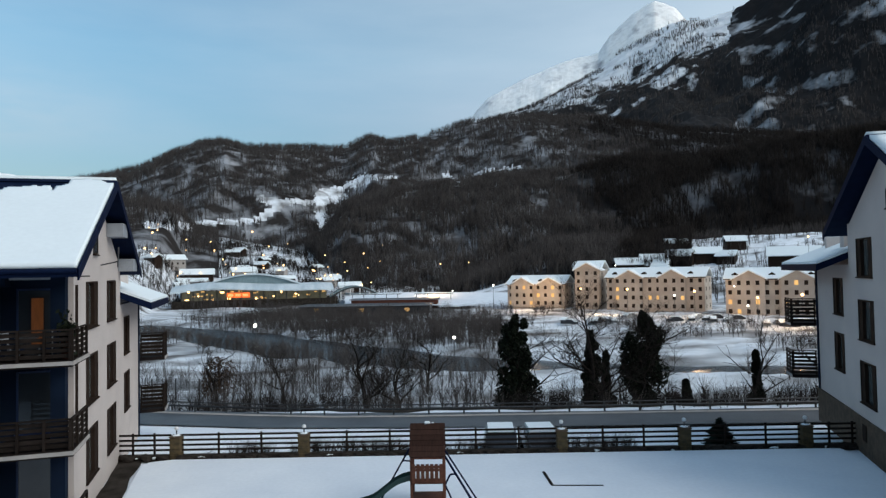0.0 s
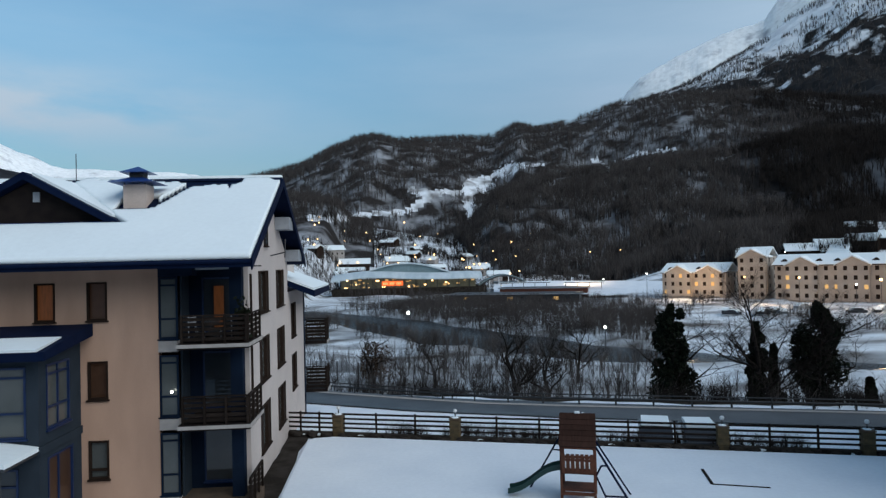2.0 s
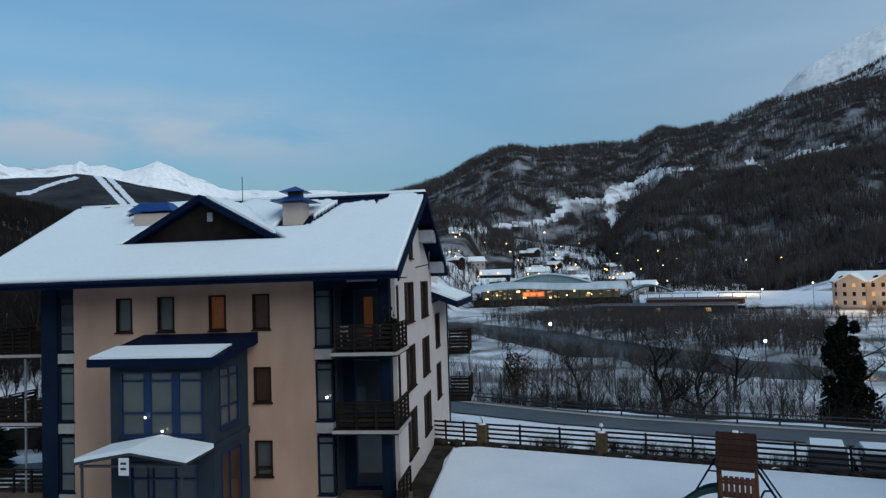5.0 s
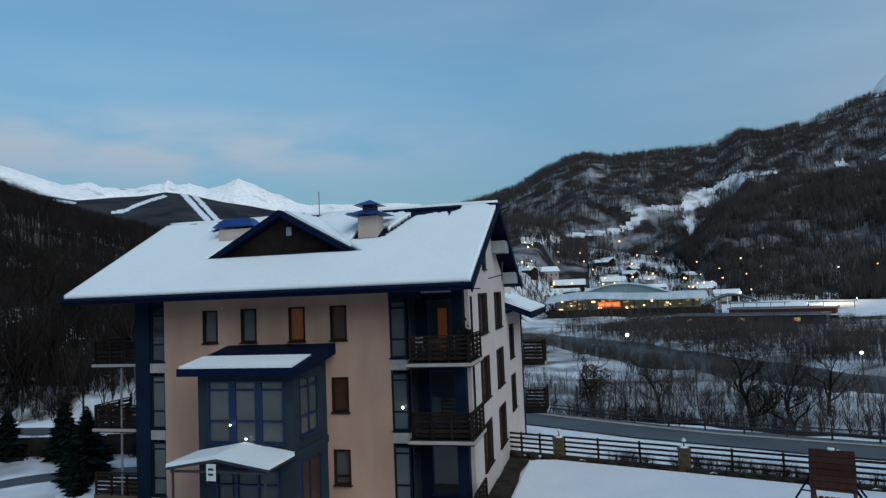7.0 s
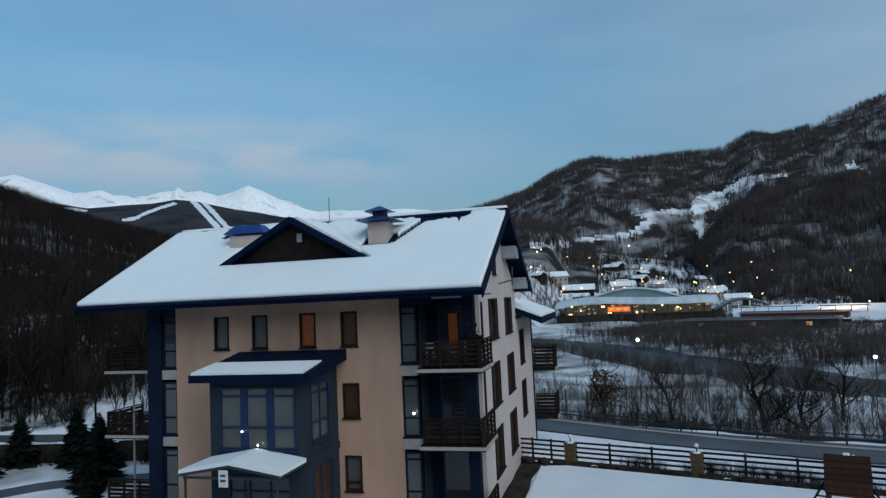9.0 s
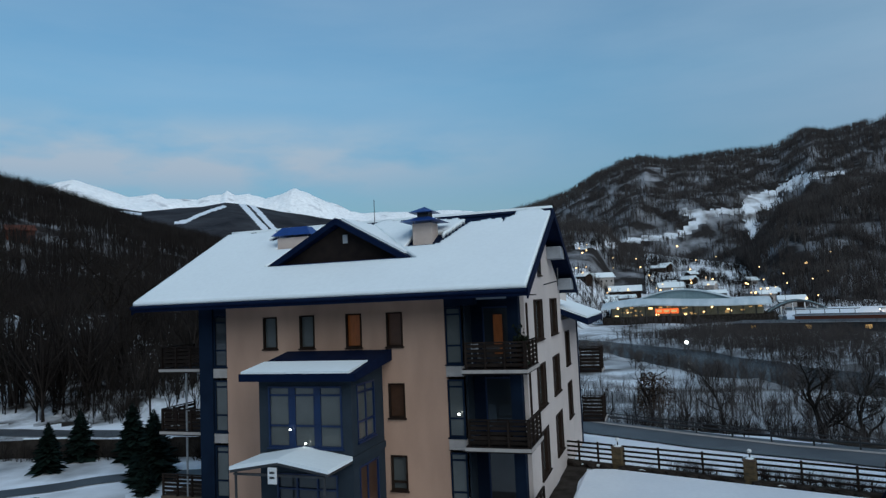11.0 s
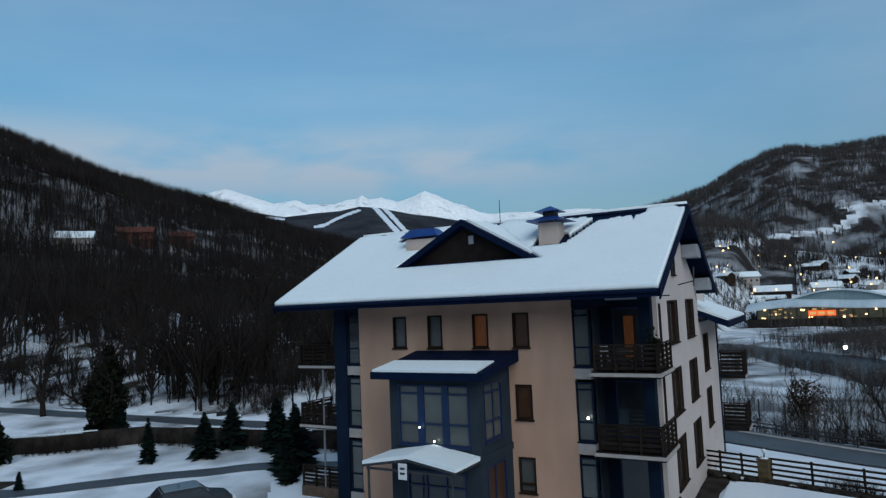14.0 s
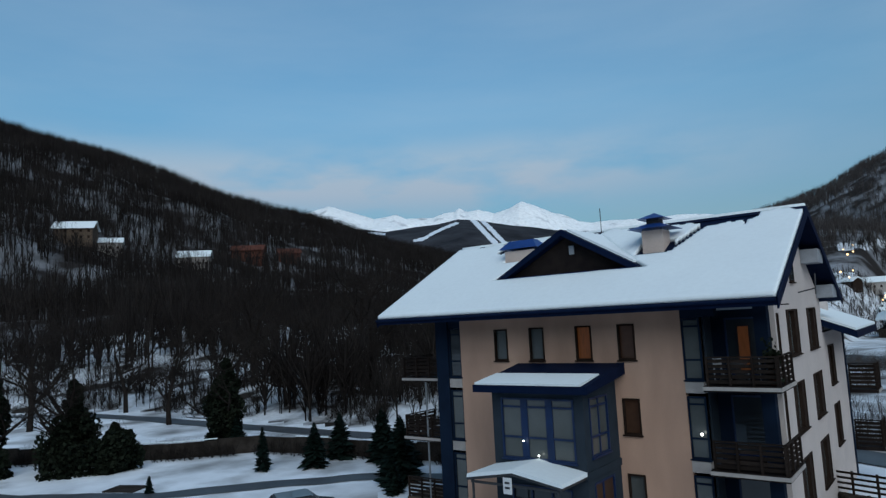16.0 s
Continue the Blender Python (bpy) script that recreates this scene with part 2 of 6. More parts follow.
M_SOFFIT = mat("soffit_boards", (0.014, 0.011, 0.011), (0.022, 0.017, 0.015), 0.75, 2, 40, 0.2)
M_PLAYWOOD = mat("red_brown_wood", (0.125, 0.05, 0.031), (0.085, 0.036, 0.024), 0.65, 3, 40, 0.3, stretch=(1, 1, 5), obrand=0.15)
M_ROOFWOOD = mat("weathered_dark_brown_boards", (0.05, 0.026, 0.02), (0.034, 0.019, 0.015), 0.75, 3, 40, 0.3, stretch=(5, 1, 1), obrand=0.2)
M_GREEN = mat("green_plastic", (0.008, 0.034, 0.03), (0.01, 0.04, 0.034), 0.4, 2, 30, 0.05)
M_STONE = mat("yellowish_stone", (0.12, 0.085, 0.045), (0.07, 0.055, 0.034), 0.85, 4, 30, 0.5, obrand=0.15)
M_PLINTH = mat("brown_stone_plinth", (0.12, 0.085, 0.06), (0.08, 0.06, 0.045), 0.9, 2.5, 12, 0.6)
M_SOIL = mat("dark_wet_soil", (0.022, 0.018, 0.015), (0.045, 0.038, 0.033), 0.95, 1.2, 14, 0.7)
M_BARK = mat("bark", (0.018, 0.014, 0.012), (0.03, 0.025, 0.022), 0.95, 3, 30, 0.5, island=0.3)
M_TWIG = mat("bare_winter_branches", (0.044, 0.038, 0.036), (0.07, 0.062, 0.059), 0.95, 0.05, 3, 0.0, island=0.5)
M_IVY = mat("ivy_leaves", (0.008, 0.011, 0.007), (0.013, 0.016, 0.01), 0.6, 0.8, 8, 0.1, island=0.5)
M_FIR = mat("fir_needles", (0.008, 0.015, 0.012), (0.013, 0.022, 0.018), 0.7, 0.8, 8, 0.1, island=0.4)
# thicket twigs; also the shaded twin of M_TWIG on the eastern slopes
M_DARKTWIG = mat("dark_thicket_and_shaded_branches", (0.014, 0.0115, 0.0105), (0.026, 0.022, 0.02), 0.95, 0.05, 3, 0.0, island=0.5)
M_RUSSET = mat("withered_leaves", (0.07, 0.045, 0.03), (0.05, 0.034, 0.024), 0.8, 0.8, 8, 0.1, island=0.4)
M_STEEL = mat("galvanised_steel", (0.3, 0.31, 0.32), (0.22, 0.23, 0.24), 0.5, 3, 40, 0.1, metal=0.7)
M_DARKSTEEL = mat("dark_steel", (0.04, 0.042, 0.045), (0.06, 0.06, 0.064), 0.5, 3, 40, 0.1, metal=0.4)
M_PANE = glass_mat("window_pane", (0.035, 0.04, 0.045))
M_CURTAIN = glass_mat("curtained_pane", (0.095, 0.102, 0.098), 0.12)
M_AMBER = mat("lamplit_amber_curtain", (0.17, 0.055, 0.017), (0.1, 0.034, 0.011), rough=0.4, bump=0, scale=4, stretch=(3, 3, 0.4), emit=((1.0, 0.3, 0.05), 0.016))
M_DIMAMBER = mat("faintly_lit_curtain", (0.05, 0.028, 0.018), rough=0.3, bump=0, emit=((1.0, 0.35, 0.1), 0.003))
M_LAMP = mat("lamp_globe_white", (0.9, 0.9, 0.85), bump=0, emit=((1.0, 0.95, 0.85), 4.0))
M_LAMPWARM = mat("lamp_globe_warm", (0.9, 0.7, 0.4), bump=0, emit=((1.0, 0.55, 0.2), 2.4))
M_SIGNRED = mat("lit_orange_sign", (0.8, 0.15, 0.05), bump=0, emit=((1.0, 0.14, 0.02), 0.45))
M_LITWIN = mat("lit_window", (0.6, 0.4, 0.15), bump=0, emit=((1.0, 0.55, 0.2), 0.28))
M_CREAM = mat("cream_render", (0.46, 0.4, 0.345), (0.38, 0.33, 0.285), 0.9, 0.3, 8, 0.1)
M_BRICK = mat("brick_red_render", (0.11, 0.042, 0.028), (0.08, 0.033, 0.024), 0.85, 0.5, 10, 0.2)
M_WHITEPAINT = mat("white_paint", (0.75, 0.75, 0.74), (0.65, 0.65, 0.65), 0.5, 2, 30, 0.05)
M_GREYBOX = mat("pale_grey_boarding", (0.3, 0.31, 0.33), (0.25, 0.26, 0.28), 0.8, 2, 30, 0.1)
M_CARPAINT = mat("dark_car_paint", (0.015, 0.016, 0.02), (0.02, 0.021, 0.026), 0.3, 2, 30, 0.0, coat=0.6)
M_TYRE = mat("tyre_rubber", (0.015, 0.015, 0.015), rough=0.9)
M_STATIONROOF = mat("snow_dusted_membrane_roof", (0.62, 0.67, 0.7), (0.45, 0.52, 0.56), 0.6, 0.05, 1.5, 0.1, stretch=(6, 1, 1))
M_GLASSROOF = mat("grey_green_glass_roof", (0.2, 0.27, 0.29), (0.15, 0.21, 0.23), 0.25, 0.1, 1.0, 0.0)
M_LITGLASS = mat("station_glazing", (0.09, 0.09, 0.075), (0.03, 0.032, 0.03), 0.3, 0.35, 1.2, 0.0, spot=0.5, emit=((0.9, 0.8, 0.45), 0.02))


# ---- mesh helpers ----
def part(name, bm, material, parent=None, label=""):
    me = bpy.data.meshes.new(name)
    bm.normal_update()
    bm.to_mesh(me)
    bm.free()
    for m in (material if isinstance(material, (list, tuple)) else [material]):
        me.materials.append(m)
    ob = new(name, me)
    if parent:
        ob.parent = parent
    if label:
        ob["label"] = label
    return ob


def thing(name, label, category, at=(0, 0, 0), rz=0.0, group="", kind=""):
    e = new(name)
    e.empty_display_size = 0.2
    e.location = at
    e.rotation_euler = (0, 0, rz)
    return tagged(e, label, category, group, kind)


def add_box(bm, x0, y0, z0, x1, y1, z1, bevel=0.0):
    r = bmesh.ops.create_cube(bm, size=1.0)
    for v in r["verts"]:
        v.co = Vector(((x0 + x1) / 2 + v.co.x * (x1 - x0), (y0 + y1) / 2 + v.co.y * (y1 - y0), (z0 + z1) / 2 + v.co.z * (z1 - z0)))
    if bevel:
        es = list({e for v in r["verts"] for e in v.link_edges})
        bmesh.ops.bevel(bm, geom=es, offset=bevel, segments=1, affect="EDGES")
    return bm


def box(x0, y0, z0, x1, y1, z1, bevel=0.0):
    return add_box(bmesh.new(), min(x0, x1), min(y0, y1), min(z0, z1), max(x0, x1), max(y0, y1), max(z0, z1), bevel)


def add_prism(bm, pts, axis, a, b):
    """A closed prism over a polygon; axis names the direction it is drawn out along."""
    def v3(p, q):
        return {"x": (q, p[0], p[1]), "y": (p[0], q, p[1]), "z": (p[0], p[1], q)}[axis]
    lo = [bm.verts.new(v3(p, a)) for p in pts]
    hi = [bm.verts.new(v3(p, b)) for p in pts]
    bm.faces.new(lo)
    bm.faces.new(hi[::-1])
    for i in range(len(pts)):
        j = (i + 1) % len(pts)
        bm.faces.new((lo[j], lo[i], hi[i], hi[j]))
    bmesh.ops.recalc_face_normals(bm, faces=bm.faces)
    return bm


def prism(pts, axis, a, b):
    return add_prism(bmesh.new(), pts, axis, a, b)


def add_tube(bm, p, q, r0, r1, sides=6):
    p, q = Vector(p), Vector(q)
    d = (q - p).normalized()
    u = d.orthogonal().normalized()
    w = d.cross(u)
    rings = []
    for c, r in ((p, r0), (q, r1)):
        rings.append([bm.verts.new(c + (u * math.cos(2 * math.pi * k / sides) + w * math.sin(2 * math.pi * k / sides)) * r) for k in range(sides)])
    for k in range(sides):
        j = (k + 1) % sides
        bm.faces.new((rings[0][k], rings[0][j], rings[1][j], rings[1][k]))
    bm.faces.new(rings[0][::-1])
    bm.faces.new(rings[1])
    return bm


def tube(p, q, r0, r1=None, sides=8):
    return add_tube(bmesh.new(), p, q, r0, r0 if r1 is None else r1, sides)


def ball(r, at=(0, 0, 0), sub=2):
    bm = bmesh.new()
    bmesh.ops.create_icosphere(bm, subdivisions=sub, radius=r, matrix=Matrix.Translation(at))
    return bm


def raw(name, verts, faces, material, parent=None):
    me = bpy.data.meshes.new(name)
    me.from_pydata([tuple(v) for v in verts], [], faces)
    for m in (material if isinstance(material, (list, tuple)) else [material]):
        me.materials.append(m)
    me.update()
    ob = new(name, me)
    if parent:
        ob.parent = parent
    return ob


def fast_mesh(name, verts, tris, material):
    me = bpy.data.meshes.new(name)
    me.vertices.add(len(verts))
    me.vertices.foreach_set("co", np.asarray(verts, np.float32).ravel())
    me.loops.add(len(tris) * 3)
    me.loops.foreach_set("vertex_index", np.asarray(tris, np.int32).ravel())
    me.polygons.add(len(tris))
    me.polygons.foreach_set("loop_start", np.arange(0, len(tris) * 3, 3, dtype=np.int32))
    me.polygons.foreach_set("loop_total", np.full(len(tris), 3, dtype=np.int32))
    me.update(calc_edges=True)
    me.validate()
    me.materials.append(material)
    return new(name, me)


def leaf_cloud(rnd, n, shape, size):
    """Many small leaf blades; shape(rnd) gives a place for each."""
    V, T = [], []
    for k in range(n):
        c = Vector(shape(rnd))
        a = Vector((rnd.uniform(-1, 1), rnd.uniform(-1, 1), rnd.uniform(-1, 1))).normalized() * size * rnd.uniform(0.6, 1.4)
        b = a.orthogonal().normalized() * a.length * 0.7
        b.rotate(Matrix.Rotation(rnd.uniform(0, 6.28), 3, a))
        i = len(V)
        V += [c - a, c + b, c + a, c - b * 0.8]
        T += [(i, i + 1, i + 2), (i, i + 2, i + 3)]
    return V, T


# ---- landscape ----
EYE0 = (5.2, -25.4)


def lattice(ix, iy, seed):
    h = (ix.astype(np.int64) * 374761393 + iy.astype(np.int64) * 668265263 + seed * 974711) & 0x7FFFFFFF
    h = ((h ^ (h >> 13)) * 1274126177) & 0x7FFFFFFF
    return ((h ^ (h >> 16)) & 0xFFFF) / 65535.0


def vnoise(x, y, seed=0):
    ix, iy = np.floor(x), np.floor(y)
    fx, fy = x - ix, y - iy
    fx, fy = fx * fx * (3 - 2 * fx), fy * fy * (3 - 2 * fy)
    a, b = lattice(ix, iy, seed), lattice(ix + 1, iy, seed)
    c, d = lattice(ix, iy + 1, seed), lattice(ix + 1, iy + 1, seed)
    return (a + (b - a) * fx) * (1 - fy) + (c + (d - c) * fx) * fy


def fractal(x, y, octaves=4, seed=0):
    s, a, t = 0.0, 1.0, 0.0
    for k in range(octaves):
        s = s + a * (vnoise(x * 2 ** k, y * 2 ** k, seed + k) - 0.5)
        t += a
        a *= 0.5
    return s / t * 2


def smooth(a, b, v):
    t = np.clip((v - a) / (b - a), 0, 1)
    return t * t * (3 - 2 * t)


FA, FB = (2.35, 11.55), (26.1, 4.19)          # the garden fence's line
FL = math.hypot(FB[0] - FA[0], FB[1] - FA[1])
FU = ((FB[0] - FA[0]) / FL, (FB[1] - FA[1]) / FL)
FN = (-FU[1], FU[0])


def past_fence(x, y):
    return (x - FA[0]) * FN[0] + (y - FA[1]) * FN[1]


# ridges: bearing, rise in degrees as seen from the site; distance of the crest; reach towards the site
HILL = ((-40.68, 2), (-25.42, 4), (-17.29, 6), (-12.2, 7.4), (-8.94, 8.17), (-7.14, 8.77), (-5.09, 9.88), (-2.97, 10.87), (-1.23, 11.26), (0.54, 10.79), (3.71, 10.66), (8.39, 10.61), (9.82, 11.13), (11.03, 11.7), (12.71, 11.33), (16.12, 11.91), (19.69, 12.68), (25.42, 13.05), (30.51, 12.55), (37.12, 11.15), (46.78, 9.65), (58.99, 9.15), (91.53, 8.15), (132.2, 6.15))
KNOLL = ((3.051, 0.55), (6.61, 3.55), (9.153, 6.25), (12.61, 7.45), (15.56, 7.75), (20.95, 8.25), (27.66, 8.65), (32.54, 9.65), (40.68, 9.55), (50.85, 10.35), (71.19, 10.05), (111.9, 4.05))
PEAK = ((14.24, 8.1), (19.63, 12.4), (22.07, 12.95), (25.42, 13.9), (29.29, 15.45), (32.14, 16.95), (34.48, 18.1), (36.31, 18.75), (38.95, 19.1), (41.09, 19.6), (43.73, 20.7), (48.82, 22.1), (61.02, 20.1), (91.53, 12.1))
BACK = ((14, 8), (19.54, 12.69), (20.29, 13.55), (21.13, 14.31), (22.5, 15.08), (24.93, 16.19), (27.81, 17.35), (29.23, 17.68), (30.63, 17.79), (31.49, 18.83), (32.28, 19.35), (33.44, 20.08), (34.57, 20.53), (35.25, 20.69), (36.03, 20.43), (36.77, 20.09), (37.6, 19.07), (40, 17.5), (45, 16), (61, 12))
LEFT = ((-172.9, 8.15), (-122, 16.15), (-91.53, 18.15), (-71.6, 16.05), (-64.07, 14.45), (-60, 13.25), (-55.63, 11.55), (-51.05, 10.25), (-46.38, 8.95), (-41.7, 7.15), (-37.63, 6.15), (-30.51, 3.65), (-20.34, 1.15))
RUNS = ((-61.02, 6.8), (-47.8, 8.4), (-44.44, 8.15), (-42.41, 7.9), (-39.66, 8.2), (-37.83, 8.3), (-36.1, 8.6), (-34.27, 8.4), (-31.63, 7.8), (-29.9, 7.5), (-27.87, 7.1), (-24.31, 6.8), (-20.34, 6.3), (-8.136, 4.8))
RANGE = ((-63.05, 6.82), (-52.88, 8.62), (-49.22, 9.58), (-48.31, 9.92), (-47.09, 10.27), (-45.15, 9.77), (-43.22, 9.12), (-42.21, 9.3), (-41.39, 9.5), (-40.58, 9.08), (-38.24, 8.92), (-37.22, 9.29), (-36.31, 9.32), (-35.9, 9.64), (-35.29, 9.24), (-34.27, 9.37), (-32.85, 8.97), (-31.63, 9.22), (-30.51, 9.6), (-29.39, 9.22), (-27.97, 8.57), (-26.95, 8.37), (-25.83, 7.82), (-24.71, 7.67), (-19.22, 7.64), (-8.136, 7.32), (0, 5.82))


def crest(az, table):
    return np.interp(az, [p[0] for p in table], [p[1] for p in table], left=-3, right=-3)


def layer(az, r, table, dist, reach, rough, seed, x, y, trees=0.0):
    az = az + 5.0 * fractal(x / (dist * 0.13), y / (dist * 0.13), 4, seed + 9) * (1 - np.clip((r - dist + reach) / reach, 0, 1)) * (dist > 1000)
    top = 8.6 + dist * np.tan(np.radians(crest(az, table)))
    f = smooth(dist - reach, dist, r)
    f = 0.45 * f + 0.55 * np.clip((r - dist + reach) / reach, 0, 1)
    f = np.where(r > dist, 1 - 0.5 * smooth(dist, dist * 1.5, r), f)
    n = fractal(x / (dist * 0.12), y / (dist * 0.12), 7, seed) * rough * np.clip(f * 1.6, 0, 1) * np.clip(1.15 - f, 0.12, 1)
    return -30 + (top - trees + 30) * f + n * (top + 30)


RIVER = ((-75, 245), (-30, 200), (2, 150), (20, 110), (42, 82), (75, 58), (125, 36), (200, 10))


def river_gap(x, y):
    best = np.full(np.shape(x), 1e9)
    for (ax, ay), (bx, by) in zip(RIVER, RIVER[1:]):
        t = np.clip(((x - ax) * (bx - ax) + (y - ay) * (by - ay)) / ((bx - ax) ** 2 + (by - ay) ** 2), 0, 1)
        best = np.minimum(best, np.hypot(x - ax - t * (bx - ax), y - ay - t * (by - ay)))
    return best


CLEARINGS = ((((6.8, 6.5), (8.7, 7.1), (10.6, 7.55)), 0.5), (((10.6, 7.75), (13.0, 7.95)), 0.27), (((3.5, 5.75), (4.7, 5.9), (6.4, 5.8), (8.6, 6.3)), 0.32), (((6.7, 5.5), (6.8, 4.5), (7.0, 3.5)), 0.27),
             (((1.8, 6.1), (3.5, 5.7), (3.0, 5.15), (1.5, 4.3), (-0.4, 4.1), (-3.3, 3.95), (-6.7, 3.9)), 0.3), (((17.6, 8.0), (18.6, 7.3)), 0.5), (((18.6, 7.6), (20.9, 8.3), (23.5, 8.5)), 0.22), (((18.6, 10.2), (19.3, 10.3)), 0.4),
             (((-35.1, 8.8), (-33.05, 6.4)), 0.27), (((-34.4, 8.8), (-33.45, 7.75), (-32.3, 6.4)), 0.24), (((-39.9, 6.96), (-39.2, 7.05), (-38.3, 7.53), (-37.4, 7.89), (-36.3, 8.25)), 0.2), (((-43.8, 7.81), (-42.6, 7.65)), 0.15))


def bank_gap(x, y):
    return y - 18.4 - 0.13 * np.maximum(x + 48, 0) + 0.5 * np.maximum(-80 - x, 0)


def west_bank(x, y):
    return (x < -29) & (bank_gap(x, y) > 0.8 * fractal(x / 7, y / 7, 2, 141))


def relief(x, y):
    """Height and kind of the ground (0 snow, 1 field, 2 wood, 3 alpine, 4 dark mountain)."""
    x, y = np.asarray(x, float), np.asarray(y, float)
    dx, dy = x - EYE0[0], y - EYE0[1]
    r, az = np.hypot(dx, dy), np.degrees(np.arctan2(dx, dy))
    d = past_fence(x, y)
    z = -0.62 - 0.9 * smooth(0.8, 4.2, d) - 4.6 * smooth(15.5, 27, d)
    z = z + 0.1 * fractal(x / 3, y / 3, 3, 5) * smooth(27, 34, d) * 4
    z = z + np.where(d > 30, 0.9 * fractal(x / 14, y / 14, 4, 2), 0.0)
    # the bank west of the house climbs towards the hill
    z = z + smooth(-26, -42, x) * np.clip(bank_gap(x, y), 0, 75) * 0.2 * smooth(0, 8, bank_gap(x, y)) * (x < 0)
    z = z + smooth(335, 610, r) * np.interp(az, [-60, -30, -7, 1, 10, 16, 22], [0, 50, 56, 42, 24, 12, 0]) + smooth(255, 430, r) * np.interp(az, [18, 26, 44], [0, 26, 32])
    z = z - 1.6 * (1 - smooth(9, 15, river_gap(x, y) + 7 * smooth(30, 60, x)))
    kind = np.where(d > 28, 1, 0)
    # west yard takes the dark-patched field colour, for hill shade as well as dirt
    kind = np.where((x < -20 + 3 * fractal(x / 6, y / 6, 2, 77)) & (d < 40), 1, kind)
    kind = np.where((az > 17.5 + 2 * fractal(x / 30, y / 30, 3, 151)) & (az < 37.5) & (r > np.interp(az, [24, 28], [345, 268])) & (kind == 1), 2, kind)
    kind = np.where((kind == 1) & (d > 29) & (x > -60) & (r < 320), 11, kind)
    kind = np.where(west_bank(x, y) & (d < 70), 9, kind)
    knoll_reach = np.interp(az, [12, 26, 40], [300, 235, 165])
    for table, dist, reach, rough, seed, k, wd in ((KNOLL, 620, knoll_reach, 0.22, 11, 2, 10), (HILL, 1050, 560, 0.2, 23, 2, 7), (LEFT, 620, 500, 0.12, 31, 2, 10),
                                               (PEAK, 2600, 1700, 0.34, 41, 5, 0), (BACK, 3300, 800, 0.3, 45, 3, 0), (RUNS, 2500, 1500, 0.1, 51, 7, 0), (RANGE, 4200, 1500, 0.4, 61, 3, 0)):
        h = layer(az, r, table, dist, reach, rough, seed, x, y, wd)
        kind = np.where(h > z, k, kind)
        z = np.maximum(z, h)
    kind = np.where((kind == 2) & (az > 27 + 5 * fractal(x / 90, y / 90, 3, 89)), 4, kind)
    kind = np.where((az < -40) & (r > 150) & ((kind == 1) | (kind == 9) | (kind == 11)), 2, kind)
    kind = np.where((az < -1.5) & (az > -12) & (r > 430) & (kind == 1), 2, kind)
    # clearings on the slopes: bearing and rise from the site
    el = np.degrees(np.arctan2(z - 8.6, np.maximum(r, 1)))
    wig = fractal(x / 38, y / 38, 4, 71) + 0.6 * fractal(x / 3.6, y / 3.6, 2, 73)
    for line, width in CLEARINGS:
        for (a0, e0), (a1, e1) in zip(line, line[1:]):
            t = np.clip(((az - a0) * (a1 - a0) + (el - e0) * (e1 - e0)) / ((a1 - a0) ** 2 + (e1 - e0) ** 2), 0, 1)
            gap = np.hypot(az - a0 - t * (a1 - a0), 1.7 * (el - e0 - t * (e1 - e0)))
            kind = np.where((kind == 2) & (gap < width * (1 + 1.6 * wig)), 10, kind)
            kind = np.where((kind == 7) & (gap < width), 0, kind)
    # the snow line of the high mountain, broken by tongues of wood
    line = np.interp(az, [14, 20, 24, 27.5, 31, 36, 41, 46], [12, 12.4, 13.2, 13.6, 14.2, 15.6, 17.6, 19]) + 0.9 * fractal(x / 150, y / 150, 5, 81) + 0.8 * fractal(x / 30, y / 30, 2, 87)
    kind = np.where((kind == 5) & (el < line - 0.5), 6, kind)
    kind = np.where(((kind == 5) | (kind == 6)) & (az > 41.2 + 1.2 * fractal(x / 200, y / 200, 4, 83)), 8, kind)
    return z, kind


def ground_z(x, y):
    return float(relief(np.array([x]), np.array([y]))[0][0])


az_list = np.concatenate([np.arange(-180, -78, 3.0), np.arange(-78, -50, 0.25), np.arange(-50, -20, 0.125), np.arange(-20, -10, 0.25), np.arange(-10, 18, 0.1), np.arange(18, 45, 0.125), np.arange(45, 58, 0.25), np.arange(58, 180, 3.0)])
r_list = np.concatenate([[0.0], 4 * (300 / 4.0) ** (np.linspace(0, 1, 150)), np.arange(304.5, 1100, 4.5), np.arange(1100, 3000, 16), np.arange(3000, 4660, 35)])
AZ, RR = np.meshgrid(np.radians(az_list), r_list)
GX, GY = EYE0[0] + RR * np.sin(AZ), EYE0[1] + RR * np.cos(AZ)
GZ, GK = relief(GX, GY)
na, nr = len(az_list), len(r_list)
terr_verts = np.stack([GX, GY, GZ], -1).reshape(-1, 3)
terr_faces = []
terr_kind = []
for i in range(nr - 1):
    for j in range(na):
        k = (j + 1) % na
        terr_faces.append((i * na + j, i * na + k, (i + 1) * na + k, (i + 1) * na + j))
    terr_kind.append(GK[i])
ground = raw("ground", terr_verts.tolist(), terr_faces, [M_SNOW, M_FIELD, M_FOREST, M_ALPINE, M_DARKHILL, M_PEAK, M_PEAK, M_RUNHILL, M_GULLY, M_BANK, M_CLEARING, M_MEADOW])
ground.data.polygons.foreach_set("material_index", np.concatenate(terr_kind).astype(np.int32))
ground.data.polygons.foreach_set("use_smooth", (np.concatenate(terr_kind) < 3) | (np.concatenate(terr_kind) > 9))
tagged(ground, "snow-covered valley ground rising to wooded mountains", "ground", kind="structure")


